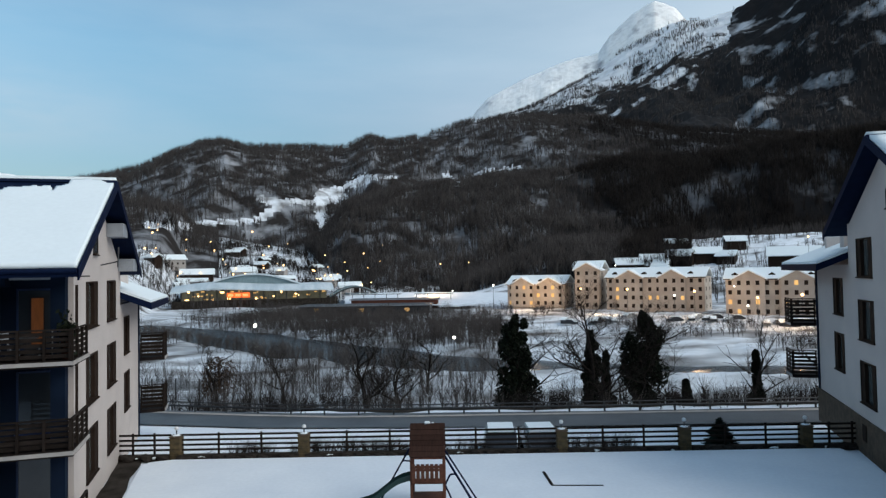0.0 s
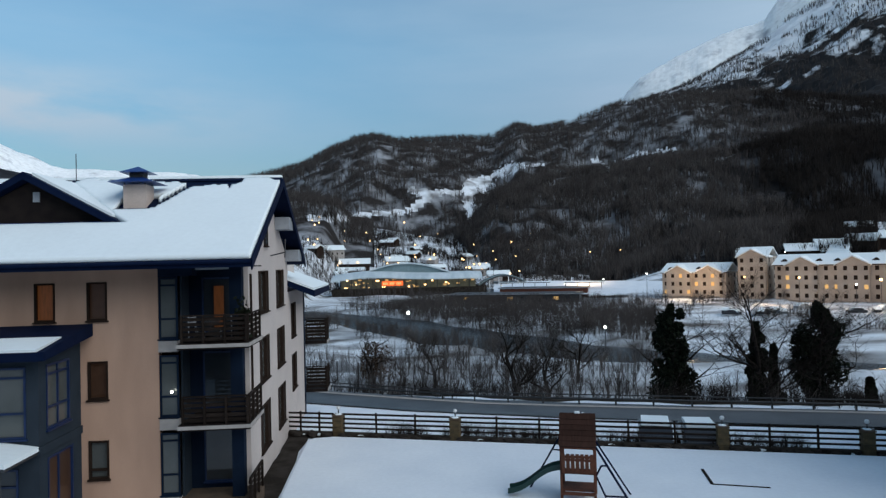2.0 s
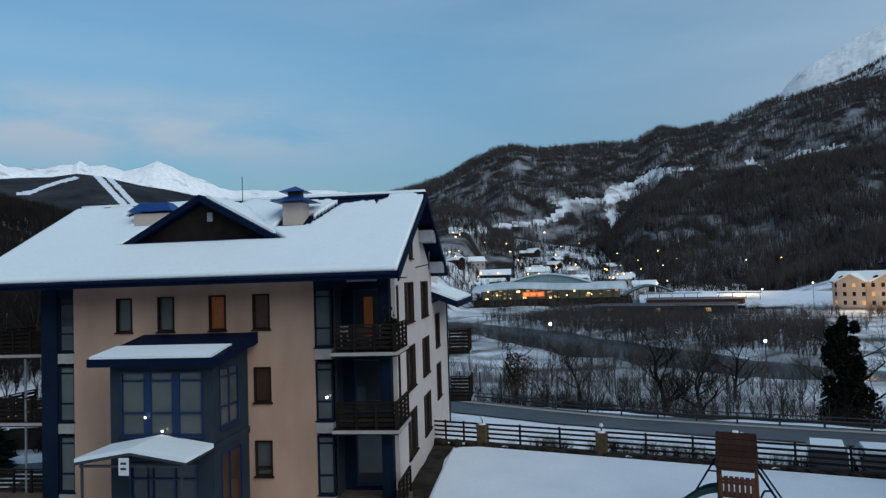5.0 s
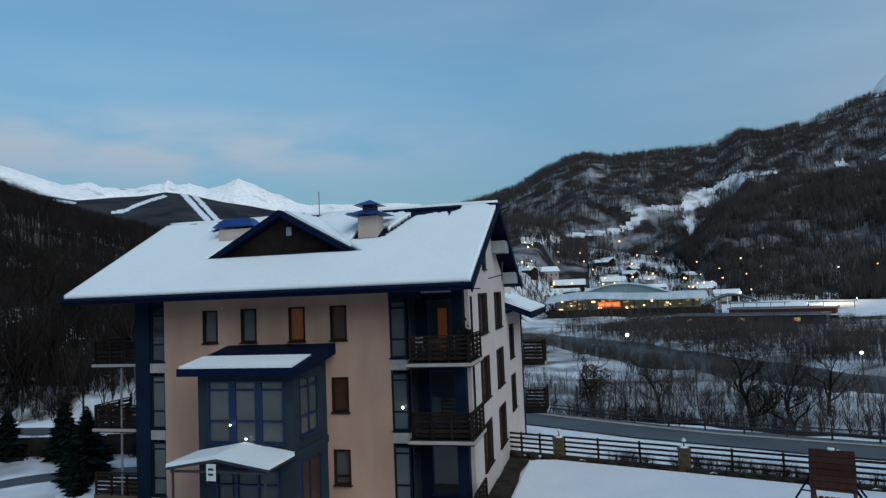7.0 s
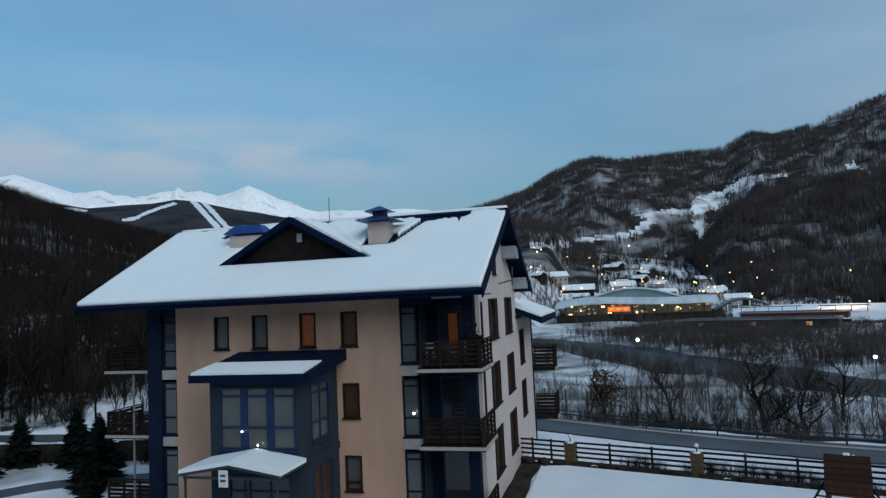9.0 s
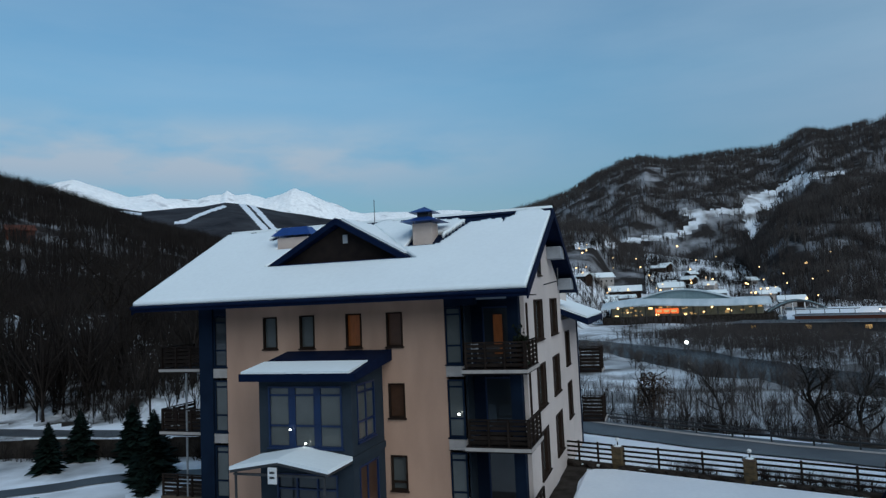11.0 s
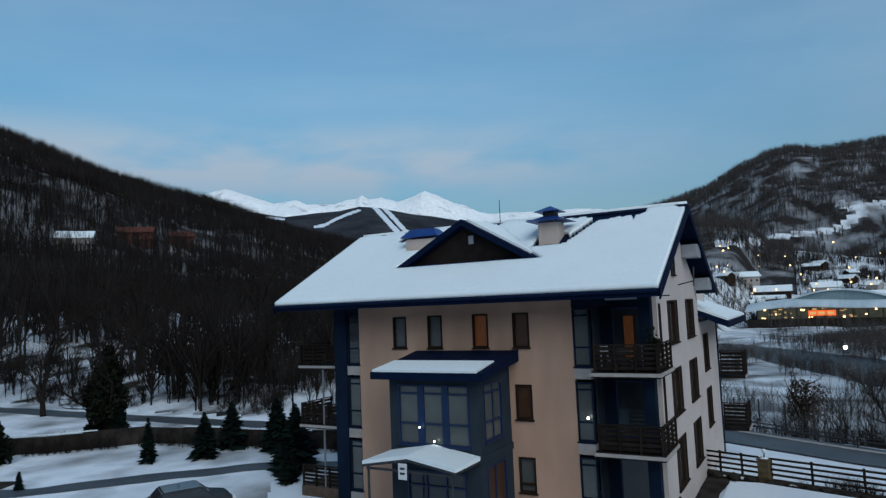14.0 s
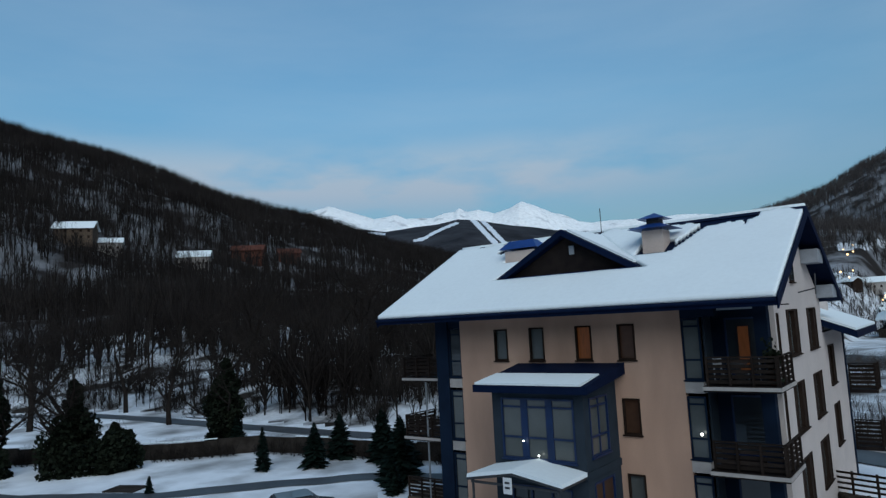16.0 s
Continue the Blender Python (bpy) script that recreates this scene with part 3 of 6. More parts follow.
# ---- the apartment house ----
def window(parent, x0, z0, x1, z1, y, frame_mat, pane_mat, bars=(), rails=(), axis="y", out=-1, depth=0.1, bar=0.07):
    """A window in a wall that stands at y (axis y) or at x = y (axis x); out: the side it faces."""
    t = 0.07
    def bx(a0, c0, a1, c1, n0, n1):
        n0, n1 = y + out * n0, y + out * n1
        return (a0, min(n0, n1), c0, a1, max(n0, n1), c1) if axis == "y" else (min(n0, n1), a0, c0, max(n0, n1), a1, c1)
    x0, x1 = min(x0, x1), max(x0, x1)
    w = part("window", box(*bx(x0, z0, x1, z1, -depth + 0.02, -depth + 0.05)), pane_mat, parent)
    bm = bmesh.new()
    for a0, c0, a1, c1 in ((x0, z0, x0 + t, z1), (x1 - t, z0, x1, z1), (x0 + t, z1 - t, x1 - t, z1), (x0 + t, z0, x1 - t, z0 + t)):
        add_box(bm, *bx(a0, c0, a1, c1, -depth + 0.04, 0.03))
    for b in bars:
        add_box(bm, *bx(b - bar / 2, z0 + t, b + bar / 2, z1 - t, -depth + 0.04, 0.0))
    for b in rails:
        add_box(bm, *bx(x0 + t, b - t / 2, x1 - t, b + t / 2, -depth + 0.045, 0.005))
    part("frame", bm, frame_mat, w)
    part("sill", box(*bx(x0 - 0.05, z0 - 0.06, x1 + 0.05, z0 - 0.002, -0.04, 0.09)), frame_mat, w)
    return w


def wall_with_holes(axis, at0, at1, a0, a1, z0, z1, holes):
    """A wall as boxes round its openings. holes: (a0, z0, a1, z1)."""
    bm = bmesh.new()
    cuts = sorted({a0, a1, *[h[0] for h in holes], *[h[2] for h in holes]})
    levels = sorted({z0, z1, *[h[1] for h in holes], *[h[3] for h in holes]})
    for p, q in zip(cuts, cuts[1:]):
        for lo, hi in zip(levels, levels[1:]):
            m, n = (p + q) / 2, (lo + hi) / 2
            if not any(h[0] < m < h[2] and h[1] < n < h[3] for h in holes):
                add_box(bm, *((p, at0, lo, q, at1, hi) if axis == "y" else (at0, p, lo, at1, q, hi)))
    bmesh.ops.remove_doubles(bm, verts=bm.verts, dist=1e-5)
    return bm


def railing(parent, p, q, z, boards=5, height=1.05):
    """A balcony railing of horizontal boards on posts, from p to q."""
    p, q = Vector((p[0], p[1], z)), Vector((q[0], q[1], z))
    d = (q - p)
    n = max(2, int(d.length / 0.75) + 1)
    ang = math.atan2(d.y, d.x)
    rail = part("railing", box(0, -0.03, height - 0.05, d.length, 0.05, height), M_WOOD, parent)
    rail.matrix_local = Matrix.Translation(p) @ Matrix.Rotation(ang, 4, "Z")
    bm = box(-0.04, -0.04, 0, 0.04, 0.04, height - 0.052)
    first = part("post", bm, M_WOOD, rail)
    for k in range(n):
        o = first if k == 0 else new("post", first.data)
        o.parent = rail
        o.location = (0.05 + (d.length - 0.1) * k / (n - 1), 0, 0)
    gap = (height - 0.12) / boards
    bm = box(0, 0.042, 0, d.length, 0.07, gap * 0.68)
    first = part("board", bm, M_WOOD, rail)
    for k in range(boards):
        o = first if k == 0 else new("board", first.data)
        o.parent = rail
        o.location = (0, 0, 0.08 + k * gap)
    return rail


def roof_snow(parent, x0, x1, ya, za, yb, zb, bare, thick=0.22, step=0.16):
    """A blanket of snow on a slope that rises from (ya, za) to (yb, zb); bare(u, v) says where it has slid off."""
    nx, ny = int((x1 - x0) / step), int(abs(yb - ya) / step)
    bm = bmesh.new()
    vs = {}
    def vert(i, j):
        if (i, j) not in vs:
            u, v = x0 + (x1 - x0) * i / nx, j / ny
            vs[i, j] = bm.verts.new((u, ya + (yb - ya) * v, za + (zb - za) * v + 0.012 * noise.noise((u * 0.8, v * 6, 1))))
        return vs[i, j]
    for i in range(nx):
        for j in range(ny):
            if not bare(x0 + (x1 - x0) * (i + 0.5) / nx, (j + 0.5) / ny):
                bm.faces.new((vert(i, j), vert(i + 1, j), vert(i + 1, j + 1), vert(i, j + 1)))
    top = list(bm.faces)
    r = bmesh.ops.extrude_face_region(bm, geom=top)
    for v in [g for g in r["geom"] if isinstance(g, bmesh.types.BMVert)]:
        v.co.z += thick
    bmesh.ops.recalc_face_normals(bm, faces=bm.faces)
    for f in bm.faces:
        f.smooth = True
    return part("roof_snow", bm, M_ROOFSNOW, parent)


EAVE_Y, EAVE_Z, RIDGE_Y, RIDGE_Z = -0.64, 9.05, 6.92, 12.92
SLOPE = (RIDGE_Z - EAVE_Z) / (RIDGE_Y - EAVE_Y)
BACK_Y = 2 * RIDGE_Y - EAVE_Y


def house(name, label, base, sx, full=True):
    h = thing(name, label, "house", group="twin apartment houses")

    def X(a):
        return sx * a
    def B(x0, y0, z0, x1, y1, z1, bev=0.0):
        return box(X(x0), y0, z0, X(x1), y1, z1, bev)
    wx0, wx1, wy0, wy1 = -15.9, -0.45, 1.22, 12.8
    # front wall
    holes = [(-12.4, 6.87, -11.66, 8.32), (-10.5, 6.87, -9.74, 8.34), (-8.19, 6.87, -7.43, 8.34), (-6.26, 6.87, -5.51, 8.34), (-6.26, 3.85, -5.51, 5.31), (-6.26, 0.83, -5.51, 2.29)]
    part("wall", wall_with_holes("y", wy0, wy0 + 0.35, *sorted((X(-14.4), X(-3.62))), -0.7, 9.3,
         [(min(X(a), X(c)), b, max(X(a), X(c)), d) for a, b, c, d in holes]), M_STUCCO, h, "tan stuccoed front wall, streaked")
    for k, (a, b, c, d) in enumerate(holes):
        ow = window(h, X(a), b, X(c), d, wy0, M_BROWNFRAME, (M_CURTAIN, M_CURTAIN, M_AMBER, M_DIMAMBER, M_DIMAMBER, M_CURTAIN)[k], rails=(b + 0.35,) if k == 5 else (), depth=0.16)
        if k == 2:
            ow["label"] = "window with a lamplit orange curtain"
    # glazed corner strips with concrete bands
    for a, c in ((-15.15, -14.4), (-3.62, -2.9)):
        for f in range(3):
            z = 3.0 * f
            window(h, X(a), z + 0.08, X(c), z + 2.45, wy0 + 0.08, M_DEEPBLUE, M_PANE if f == 2 and a < -10 else M_CURTAIN, rails=(z + 0.85, z + 2.15), depth=0.08)
            part("band", B(a, wy0 - 0.02, z - 0.42, c, wy0 + 0.3, z + 0.0), M_BAND, h)
        part("lintel", B(a, wy0 + 0.02, 8.46, c, wy0 + 0.3, 9.2), M_DEEPBLUE, h)
    part("corner_column", B(-15.9, wy0 - 0.05, -0.7, -15.17, wy0 + 0.5, 9.2), M_DEEPBLUE, h)
    # side walls
    gw = [(a, 0.55 + 3.08 * f, c, 2.6 + 3.0 * f) for f in (0, 1, 2) for a, c in ((4.6, 6.9), (9.1, 11.4))] + [(2.75, 6.1, 3.1, 8.5), (2.75, 3.1, 3.1, 5.5)]
    part("gable_wall", wall_with_holes("x", *sorted((X(wx1), X(wx1 - 0.35))), 2.5, wy1, -0.75, 9.42, gw), M_WHITE, h, "white rendered gable wall")
    part("gable_top", prism([(1.9, 9.42), (wy1 - 0.35, 9.42), (RIDGE_Y, RIDGE_Z - 0.45)], "x", *sorted((X(wx1), X(wx1 - 0.35)))), M_WHITE, h)
    for k, (a, b, c, d) in enumerate(gw):
        window(h, a, b, c, d, X(wx1), M_BROWNFRAME, M_CURTAIN, axis="x", out=sx, depth=0.2, bars=(a + 0.35, c - 0.35) if k < 6 else (), bar=0.5)
    window(h, 6.0, 9.75, 6.9, 10.6, X(wx1 + 0.02), M_BROWNFRAME, M_PANE, axis="x", out=sx, depth=0.03)
    part("side_wall", B(wx0, 1.75, -0.7, wx0 + 0.35, wy1, 9.3), M_WHITE, h)
    part("side_gable", prism([(1.9, 9.3), (wy1 - 0.35, 9.3), (RIDGE_Y, RIDGE_Z - 0.45)], "x", *sorted((X(wx0), X(wx0 + 0.35)))), M_WHITE, h)
    part("back_wall", B(wx0 + 0.35, wy1 - 0.35, -0.7, wx1 - 0.35, wy1, 9.3), M_WHITE, h)
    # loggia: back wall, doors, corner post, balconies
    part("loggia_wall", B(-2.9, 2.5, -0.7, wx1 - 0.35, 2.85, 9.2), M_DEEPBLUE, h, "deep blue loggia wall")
    part("loggia_side", B(-2.9, wy0 + 0.36, -0.7, -2.82, 2.5, 9.2), M_BLUEWALL, h)
    for f in range(3):
        z = 3.0 * f
        window(h, X(-2.3), z + 0.15, X(-0.95), z + 2.4, 2.48, M_BLUEFRAME, M_PANE, bars=(X(-1.85), X(-1.35)), rails=(z + 2.1,), depth=0.04)
        if f == 2:
            part("curtain", B(-1.8, 2.38, z + 0.25, -1.42, 2.42, z + 2.05), M_AMBER, h, "lamplit orange curtain behind a balcony door")
        if f:
            part("balcony_slab", B(-2.55, -0.02, z - 0.22, 0.05, 2.5, z), M_SOFFIT, h)
            part("slab_edge", B(-2.57, -0.06, z - 0.16, 0.08, -0.021, z - 0.03), M_BAND, h, "pale grey slab edge")
            part("slab_edge", B(0.051, -0.02, z - 0.16, 0.09, 2.5, z - 0.03), M_BAND, h)
            railing(h, (X(-2.45), 0.06), (X(0.0), 0.06), z, 5)
            railing(h, (X(0.0), 0.1), (X(0.0), 2.45), z, 5)
        else:
            railing(h, (X(0.0), 0.1), (X(0.0), 2.45), -0.1, 5)
            part("terrace", B(-2.9, -0.02, -0.7, 0.05, 2.5, -0.1), M_PLINTH, h)
    part("loggia_post", B(-0.92, 1.25, -0.1, -0.46, 1.7, 9.2), M_DEEPBLUE, h)
    part("loggia_post", B(-2.9, 1.2, 8.5, -2.3, 1.8, 9.2), M_DEEPBLUE, h)
    part("lintel_board", B(-2.2, 1.25, 8.72, -0.92, 1.45, 9.0), M_GREYBOX, h)
    # balconies on the far side wall
    for f in (1, 2):
        z = 3.0 * f
        part("balcony_slab", B(-18.6, 1.6, z - 0.22, wx0, 4.2, z), M_SOFFIT, h)
        part("slab_edge", B(-18.62, 1.56, z - 0.16, wx0, 1.599, z - 0.03), M_BAND, h)
        railing(h, (X(-18.55), 1.65), (X(wx0 - 0.02), 1.65), z, 5)
        railing(h, (X(-18.55), 1.7), (X(-18.55), 4.15), z, 5)
    railing(h, (X(-18.55), 1.65), (X(wx0 - 0.02), 1.65), -0.1, 5)
    part("balcony_post", tube((X(-17.1), 1.7, -0.6), (X(-17.1), 1.7, 6.0), 0.05), M_STEEL, h)
    part("terrace", B(-18.6, 1.6, -0.7, wx0, 4.2, -0.1), M_PLINTH, h)
    # roof
    rx0, rx1 = -18.1, 0.32 if full else 0.25
    def slab(y0, z0, y1, z1, t):
        return prism([(y0, z0), (y1, z1), (y1, z1 - t), (y0, z0 - t)], "x", *sorted((X(rx0), X(rx1))))
    part("roof", slab(EAVE_Y, EAVE_Z, RIDGE_Y, RIDGE_Z, 0.2), M_NAVY, h, "dark blue metal roof")
    part("roof", slab(BACK_Y, EAVE_Z, RIDGE_Y, RIDGE_Z, 0.2), M_NAVY, h)
    part("fascia", B(rx0 - 0.03, EAVE_Y - 0.05, EAVE_Z - 0.25, rx1 + 0.03, EAVE_Y, EAVE_Z + 0.05), M_NAVY, h)
    part("gutter", tube((X(rx0), EAVE_Y - 0.12, EAVE_Z - 0.05), (X(rx1), EAVE_Y - 0.12, EAVE_Z - 0.05), 0.07), M_NAVY, h)
    part("soffit", B(rx0, EAVE_Y, EAVE_Z - 0.25, rx1, wy0 + 0.1, EAVE_Z - 0.205), M_SOFFIT, h)
    for xx in (rx0 - 0.05, rx1):
        for s in (1, -1):
            y0 = EAVE_Y - 0.05 if s > 0 else BACK_Y + 0.05
            part("bargeboard", prism([(y0, EAVE_Z - 0.36), (y0, EAVE_Z + 0.04), (RIDGE_Y, RIDGE_Z + 0.06), (RIDGE_Y, RIDGE_Z - 0.34)], "x", *sorted((X(xx), X(xx + 0.06)))), M_NAVY, h)
    part("ridge_cap", prism([(RIDGE_Y - 0.22, RIDGE_Z - 0.05), (RIDGE_Y, RIDGE_Z + 0.1), (RIDGE_Y + 0.22, RIDGE_Z - 0.05)], "x", *sorted((X(rx0), X(rx1)))), M_NAVY, h)
    for yy, zz in ((9.6, 10.95), (12.75, 9.35)) if full else ():
        part("purlin_box", B(wx1 + 0.001, yy - 0.6, zz - 0.32, rx1 - 0.03, yy + 0.6, zz + 0.32, 0.02), M_GREYBOX, h, "pale boxed purlin end")
    # dormer
    dx, dw, dy, dz0, dz1 = -9.07, 3.78, 2.35, 10.66, 12.78
    yend = EAVE_Y + (dz1 - EAVE_Z) / SLOPE
    part("dormer_face", prism([(X(dx - dw + 0.5), dz0 + 0.0), (X(dx + dw - 0.5), dz0 + 0.0), (X(dx), dz1 - 0.35)], "y", dy + 0.35, dy + 0.5), M_SOFFIT, h, "dark boarded dormer gable")
    part("dormer_vent", B(dx + 0.15, dy + 0.3, dz0 + 0.95, dx + 0.4, dy + 0.349, dz0 + 1.35), M_GREYBOX, h)
    part("dormer_sill", B(dx - dw + 0.3, dy - 0.1, dz0 - 0.08, dx + dw - 0.3, dy + 0.35, dz0 + 0.08), M_BLUEROOF, h)
    for s in (-1, 1):
        bm = bmesh.new()
        ybase = EAVE_Y + (dz0 - EAVE_Z) / SLOPE
        P = [(X(dx + s * dw), dy - 0.15, dz0), (X(dx), dy - 0.15, dz1), (X(dx), yend, dz1), (X(dx + s * dw), max(ybase, dy - 0.1), dz0)]
        up = [bm.verts.new(p) for p in P]
        lo = [bm.verts.new((p[0], p[1], p[2] - 0.3)) for p in P]
        bm.faces.new(up)
        bm.faces.new(lo[::-1])
        for i in range(4):
            bm.faces.new((up[i], lo[i], lo[(i + 1) % 4], up[(i + 1) % 4]))
        bmesh.ops.recalc_face_normals(bm, faces=bm.faces)
        part("dormer_roof", bm, M_NAVY, h)
        bm = bmesh.new()
        P = [(X(dx + s * (dw - 0.55)), dy + 0.25, dz0 + 0.32), (X(dx + s * 0.15), dy + 0.25, dz1 - 0.06), (X(dx + s * 0.15), yend, dz1 - 0.06), (X(dx + s * (dw - 0.55)), ybase + 0.6, dz0 + 0.32)]
        up = [bm.verts.new((p[0], p[1], p[2] + 0.1)) for p in P]
        lo = [bm.verts.new((p[0], p[1], p[2] - 0.05)) for p in P]
        bm.faces.new(up)
        bm.faces.new(lo[::-1])
        for i in range(4):
            bm.faces.new((up[i], lo[i], lo[(i + 1) % 4], up[(i + 1) % 4]))
        bmesh.ops.recalc_face_normals(bm, faces=bm.faces)
        part("dormer_snow", bm, M_ROOFSNOW, h)
    # chimneys
    part("chimney", B(-5.9, 3.95, 10.9, -4.95, 4.9, 12.42), M_CHIMNEY, h, "pale rendered chimney with a two-tier blue cap")
    for k, (r0, zb, zt) in enumerate(((0.95, 12.5, 12.86), (0.62, 12.95, 13.25))):
        bm = bmesh.new()
        vs = [bm.verts.new((X(-5.42) + r0 * a, 4.42 + r0 * b, zb)) for a, b in ((-1, -1), (1, -1), (1, 1), (-1, 1))]
        ap = bm.verts.new((X(-5.42), 4.42, zt))
        bm.faces.new(vs[::-1])
        for i in range(4):
            bm.faces.new((vs[i], vs[(i + 1) % 4], ap))
        part("chimney_cap", bm, M_BLUEROOF, h)
    for a in (-5.85, -5.0):
        for b in (4.0, 4.85):
            part("cap_leg", tube((X(a), b, 12.42), (X(a), b, 12.52), 0.03, sides=5), M_DARKSTEEL, h)
    part("cap_neck", B(-5.7, 4.14, 12.7, -5.14, 4.7, 12.97), M_DARKSTEEL, h)
    part("chimney", B(-13.45, 4.3, 10.9, -11.7, 5.2, 12.28), M_CHIMNEY, h, "broad pale chimney with a blue hipped cap")
    bm = bmesh.new()
    lo = [bm.verts.new((X(a), b, 12.38)) for a, b in ((-13.7, 4.1), (-11.45, 4.1), (-11.45, 5.4), (-13.7, 5.4))]
    hi = [bm.verts.new((X(a), b, 12.82)) for a, b in ((-13.3, 4.5), (-11.85, 4.5), (-11.85, 5.0), (-13.3, 5.0))]
    bm.faces.new(lo[::-1]), bm.faces.new(hi)
    for i in range(4):
        bm.faces.new((lo[i], lo[(i + 1) % 4], hi[(i + 1) % 4], hi[i]))
    bmesh.ops.recalc_face_normals(bm, faces=bm.faces)
    part("chimney_cap", bm, M_BLUEROOF, h)
    for a in (-13.4, -12.6, -11.75):
        part("cap_leg", tube((X(a), 4.33, 12.28), (X(a), 4.33, 12.39), 0.03, sides=5), M_DARKSTEEL, h)
    part("antenna", tube((X(-9.0), 6.6, 12.8), (X(-9.0), 6.6, 14.2), 0.02, sides=5), M_DARKSTEEL, h)
    # snow on the front slope, slid off below the ridge and beside the chimney
    def bare(u, v):
        u = u * sx
        n = noise.noise((u * 0.9, v * 7, 3)) * 0.09 + noise.noise((u * 2.6, v * 9, 7)) * 0.05
        if -5.7 < u < -1.4:
            if v + n > 0.915 - 0.07 * (-3.6 < u < -1.8):
                return True
        elif v + n * 0.6 > 0.955:
            return True
        if -14.8 < u < -13.5 and 0.8 + n < v < 0.9 + n:
            return True
        # strip of wet roofing below and beside the chimney
        if -6.1 < u < -4.6 and 0.53 < v < 0.73:
            return True
        if 0.54 < v < 0.9 and abs(u - (-4.75 + (v - 0.54) * 3.2)) < 0.27 + 0.5 * n:
            return True
        yv = EAVE_Y + (RIDGE_Y - EAVE_Y) * v
        if -13.5 < u < -11.6 and 4.1 < yv < 5.3:
            return True
        # under the dormer
        zz = EAVE_Z + (RIDGE_Z - EAVE_Z) * v
        return yv > 2.2 and abs(u - dx) < dw * (dz1 - zz) / (dz1 - dz0) - 0.1
    a, b = sorted((X(rx0 + 0.02), X(rx1 - 0.02)))
    if sx > 0:
        roof_snow(h, a, b, EAVE_Y - 0.02, EAVE_Z, RIDGE_Y, RIDGE_Z, bare, step=0.1)
    else:
        roof_snow(h, a, b, EAVE_Y - 0.02, EAVE_Z, RIDGE_Y, RIDGE_Z, lambda u, v: v > 0.97, step=0.4)
    roof_snow(h, a, b, BACK_Y, EAVE_Z, RIDGE_Y, RIDGE_Z, lambda u, v: v > 0.97, step=0.5)
    # rear wing with a lower roof that falls towards the gable side
    ax0, ay1 = -6.0, 19.8
    cw = [(14.05, 4.6, 15.9, 6.6), (14.1, 1.55, 15.95, 3.6)]
    part("wing_wall", wall_with_holes("x", *sorted((X(wx1 - 0.02), X(wx1 - 0.37))), wy1, ay1 - 0.4, -1.0, 7.3, cw), M_WHITE, h)
    for a, b, c, d in cw:
        window(h, a, b, c, d, X(wx1 - 0.02), M_BROWNFRAME, M_CURTAIN, axis="x", out=sx, depth=0.2, bars=(a + 0.3, c - 0.3), bar=0.45)
    part("wing_column", B(wx1 - 0.6, ay1 - 0.4, -1.0, wx1 + 0.03, ay1, 7.3), M_DEEPBLUE, h)
    part("wing_back", B(ax0, ay1 - 0.35, -1.0, wx1 - 0.6, ay1, 9.0), M_WHITE, h)
    part("wing_roof", prism([(X(1.05), 7.35), (X(-3.2), 9.05), (X(-6.3), 7.8), (X(-6.3), 7.6), (X(-3.2), 8.8), (X(1.05), 7.0)], "y", wy1 + 0.05, 22.0), M_NAVY, h)
    part("wing_snow", prism([(X(1.0), 7.38), (X(1.0), 7.5), (X(-3.2), 9.2), (X(-3.2), 9.07)], "y", wy1 + 0.1, 21.95), M_ROOFSNOW, h)
    part("wing_chimney", B(-1.6, 15.2, 7.6, -0.9, 16.0, 9.0), M_WHITE, h)
    for z in (0.55, 3.75):
        part("balcony_slab", B(-2.0, ay1 + 0.002, z - 0.2, 1.0, 21.6, z), M_SOFFIT, h)
        part("slab_edge", B(1.001, ay1 - 0.02, z - 0.16, 1.04, 21.6, z - 0.02), M_BAND, h)
        railing(h, (X(-0.4), ay1 + 0.05), (X(0.95), ay1 + 0.05), z, 6, 1.5)
        railing(h, (X(0.95), ay1 + 0.05), (X(0.95), 21.5), z, 6, 1.5)
    if not full:
        part("plinth", B(wx0 - 0.05, 1.1, -2.2, wx1 + 0.06, ay1 + 0.05, -0.2), M_PLINTH, h, "rough brown stone plinth")
        part("cellar_window", B(wx1 + 0.061, 10.6, -1.3, wx1 + 0.09, 11.2, -0.5), M_BROWNFRAME, h)
    # clutter on the top balcony, dish bracket
    for k, (a, b) in enumerate(((-2.1, 0.5), (-1.6, 0.7), (-0.6, 0.5))):
        part("planter", B(a, b, 6.002, a + 0.35, b + 0.3, 6.35 + 0.1 * k, 0.03), M_DARKSTEEL, h)
    rnd = random.Random(9)
    V, T = leaf_cloud(rnd, 260, lambda q: (X(-0.25) + q.gauss(0, 0.13), 0.5 + q.gauss(0, 0.13), 6.9 + q.gauss(0, 0.28)), 0.08)
    o = fast_mesh("potted_plant", V, T, M_IVY)
    o.parent = h
    o["kind"] = "stuff"
    part("plant_pot", tube((X(-0.25), 0.5, 6.0), (X(-0.25), 0.5, 6.6), 0.14, 0.18), M_BRICK, h)
    if full:
        part("dish_bracket", tube((X(-0.44), 7.6, 9.3), (X(0.25), 7.6, 9.45), 0.03, sides=6), M_DARKSTEEL, h)
        part("dish_bracket", tube((X(0.25), 7.6, 9.2), (X(0.25), 7.9, 10.1), 0.03, sides=6), M_DARKSTEEL, h)
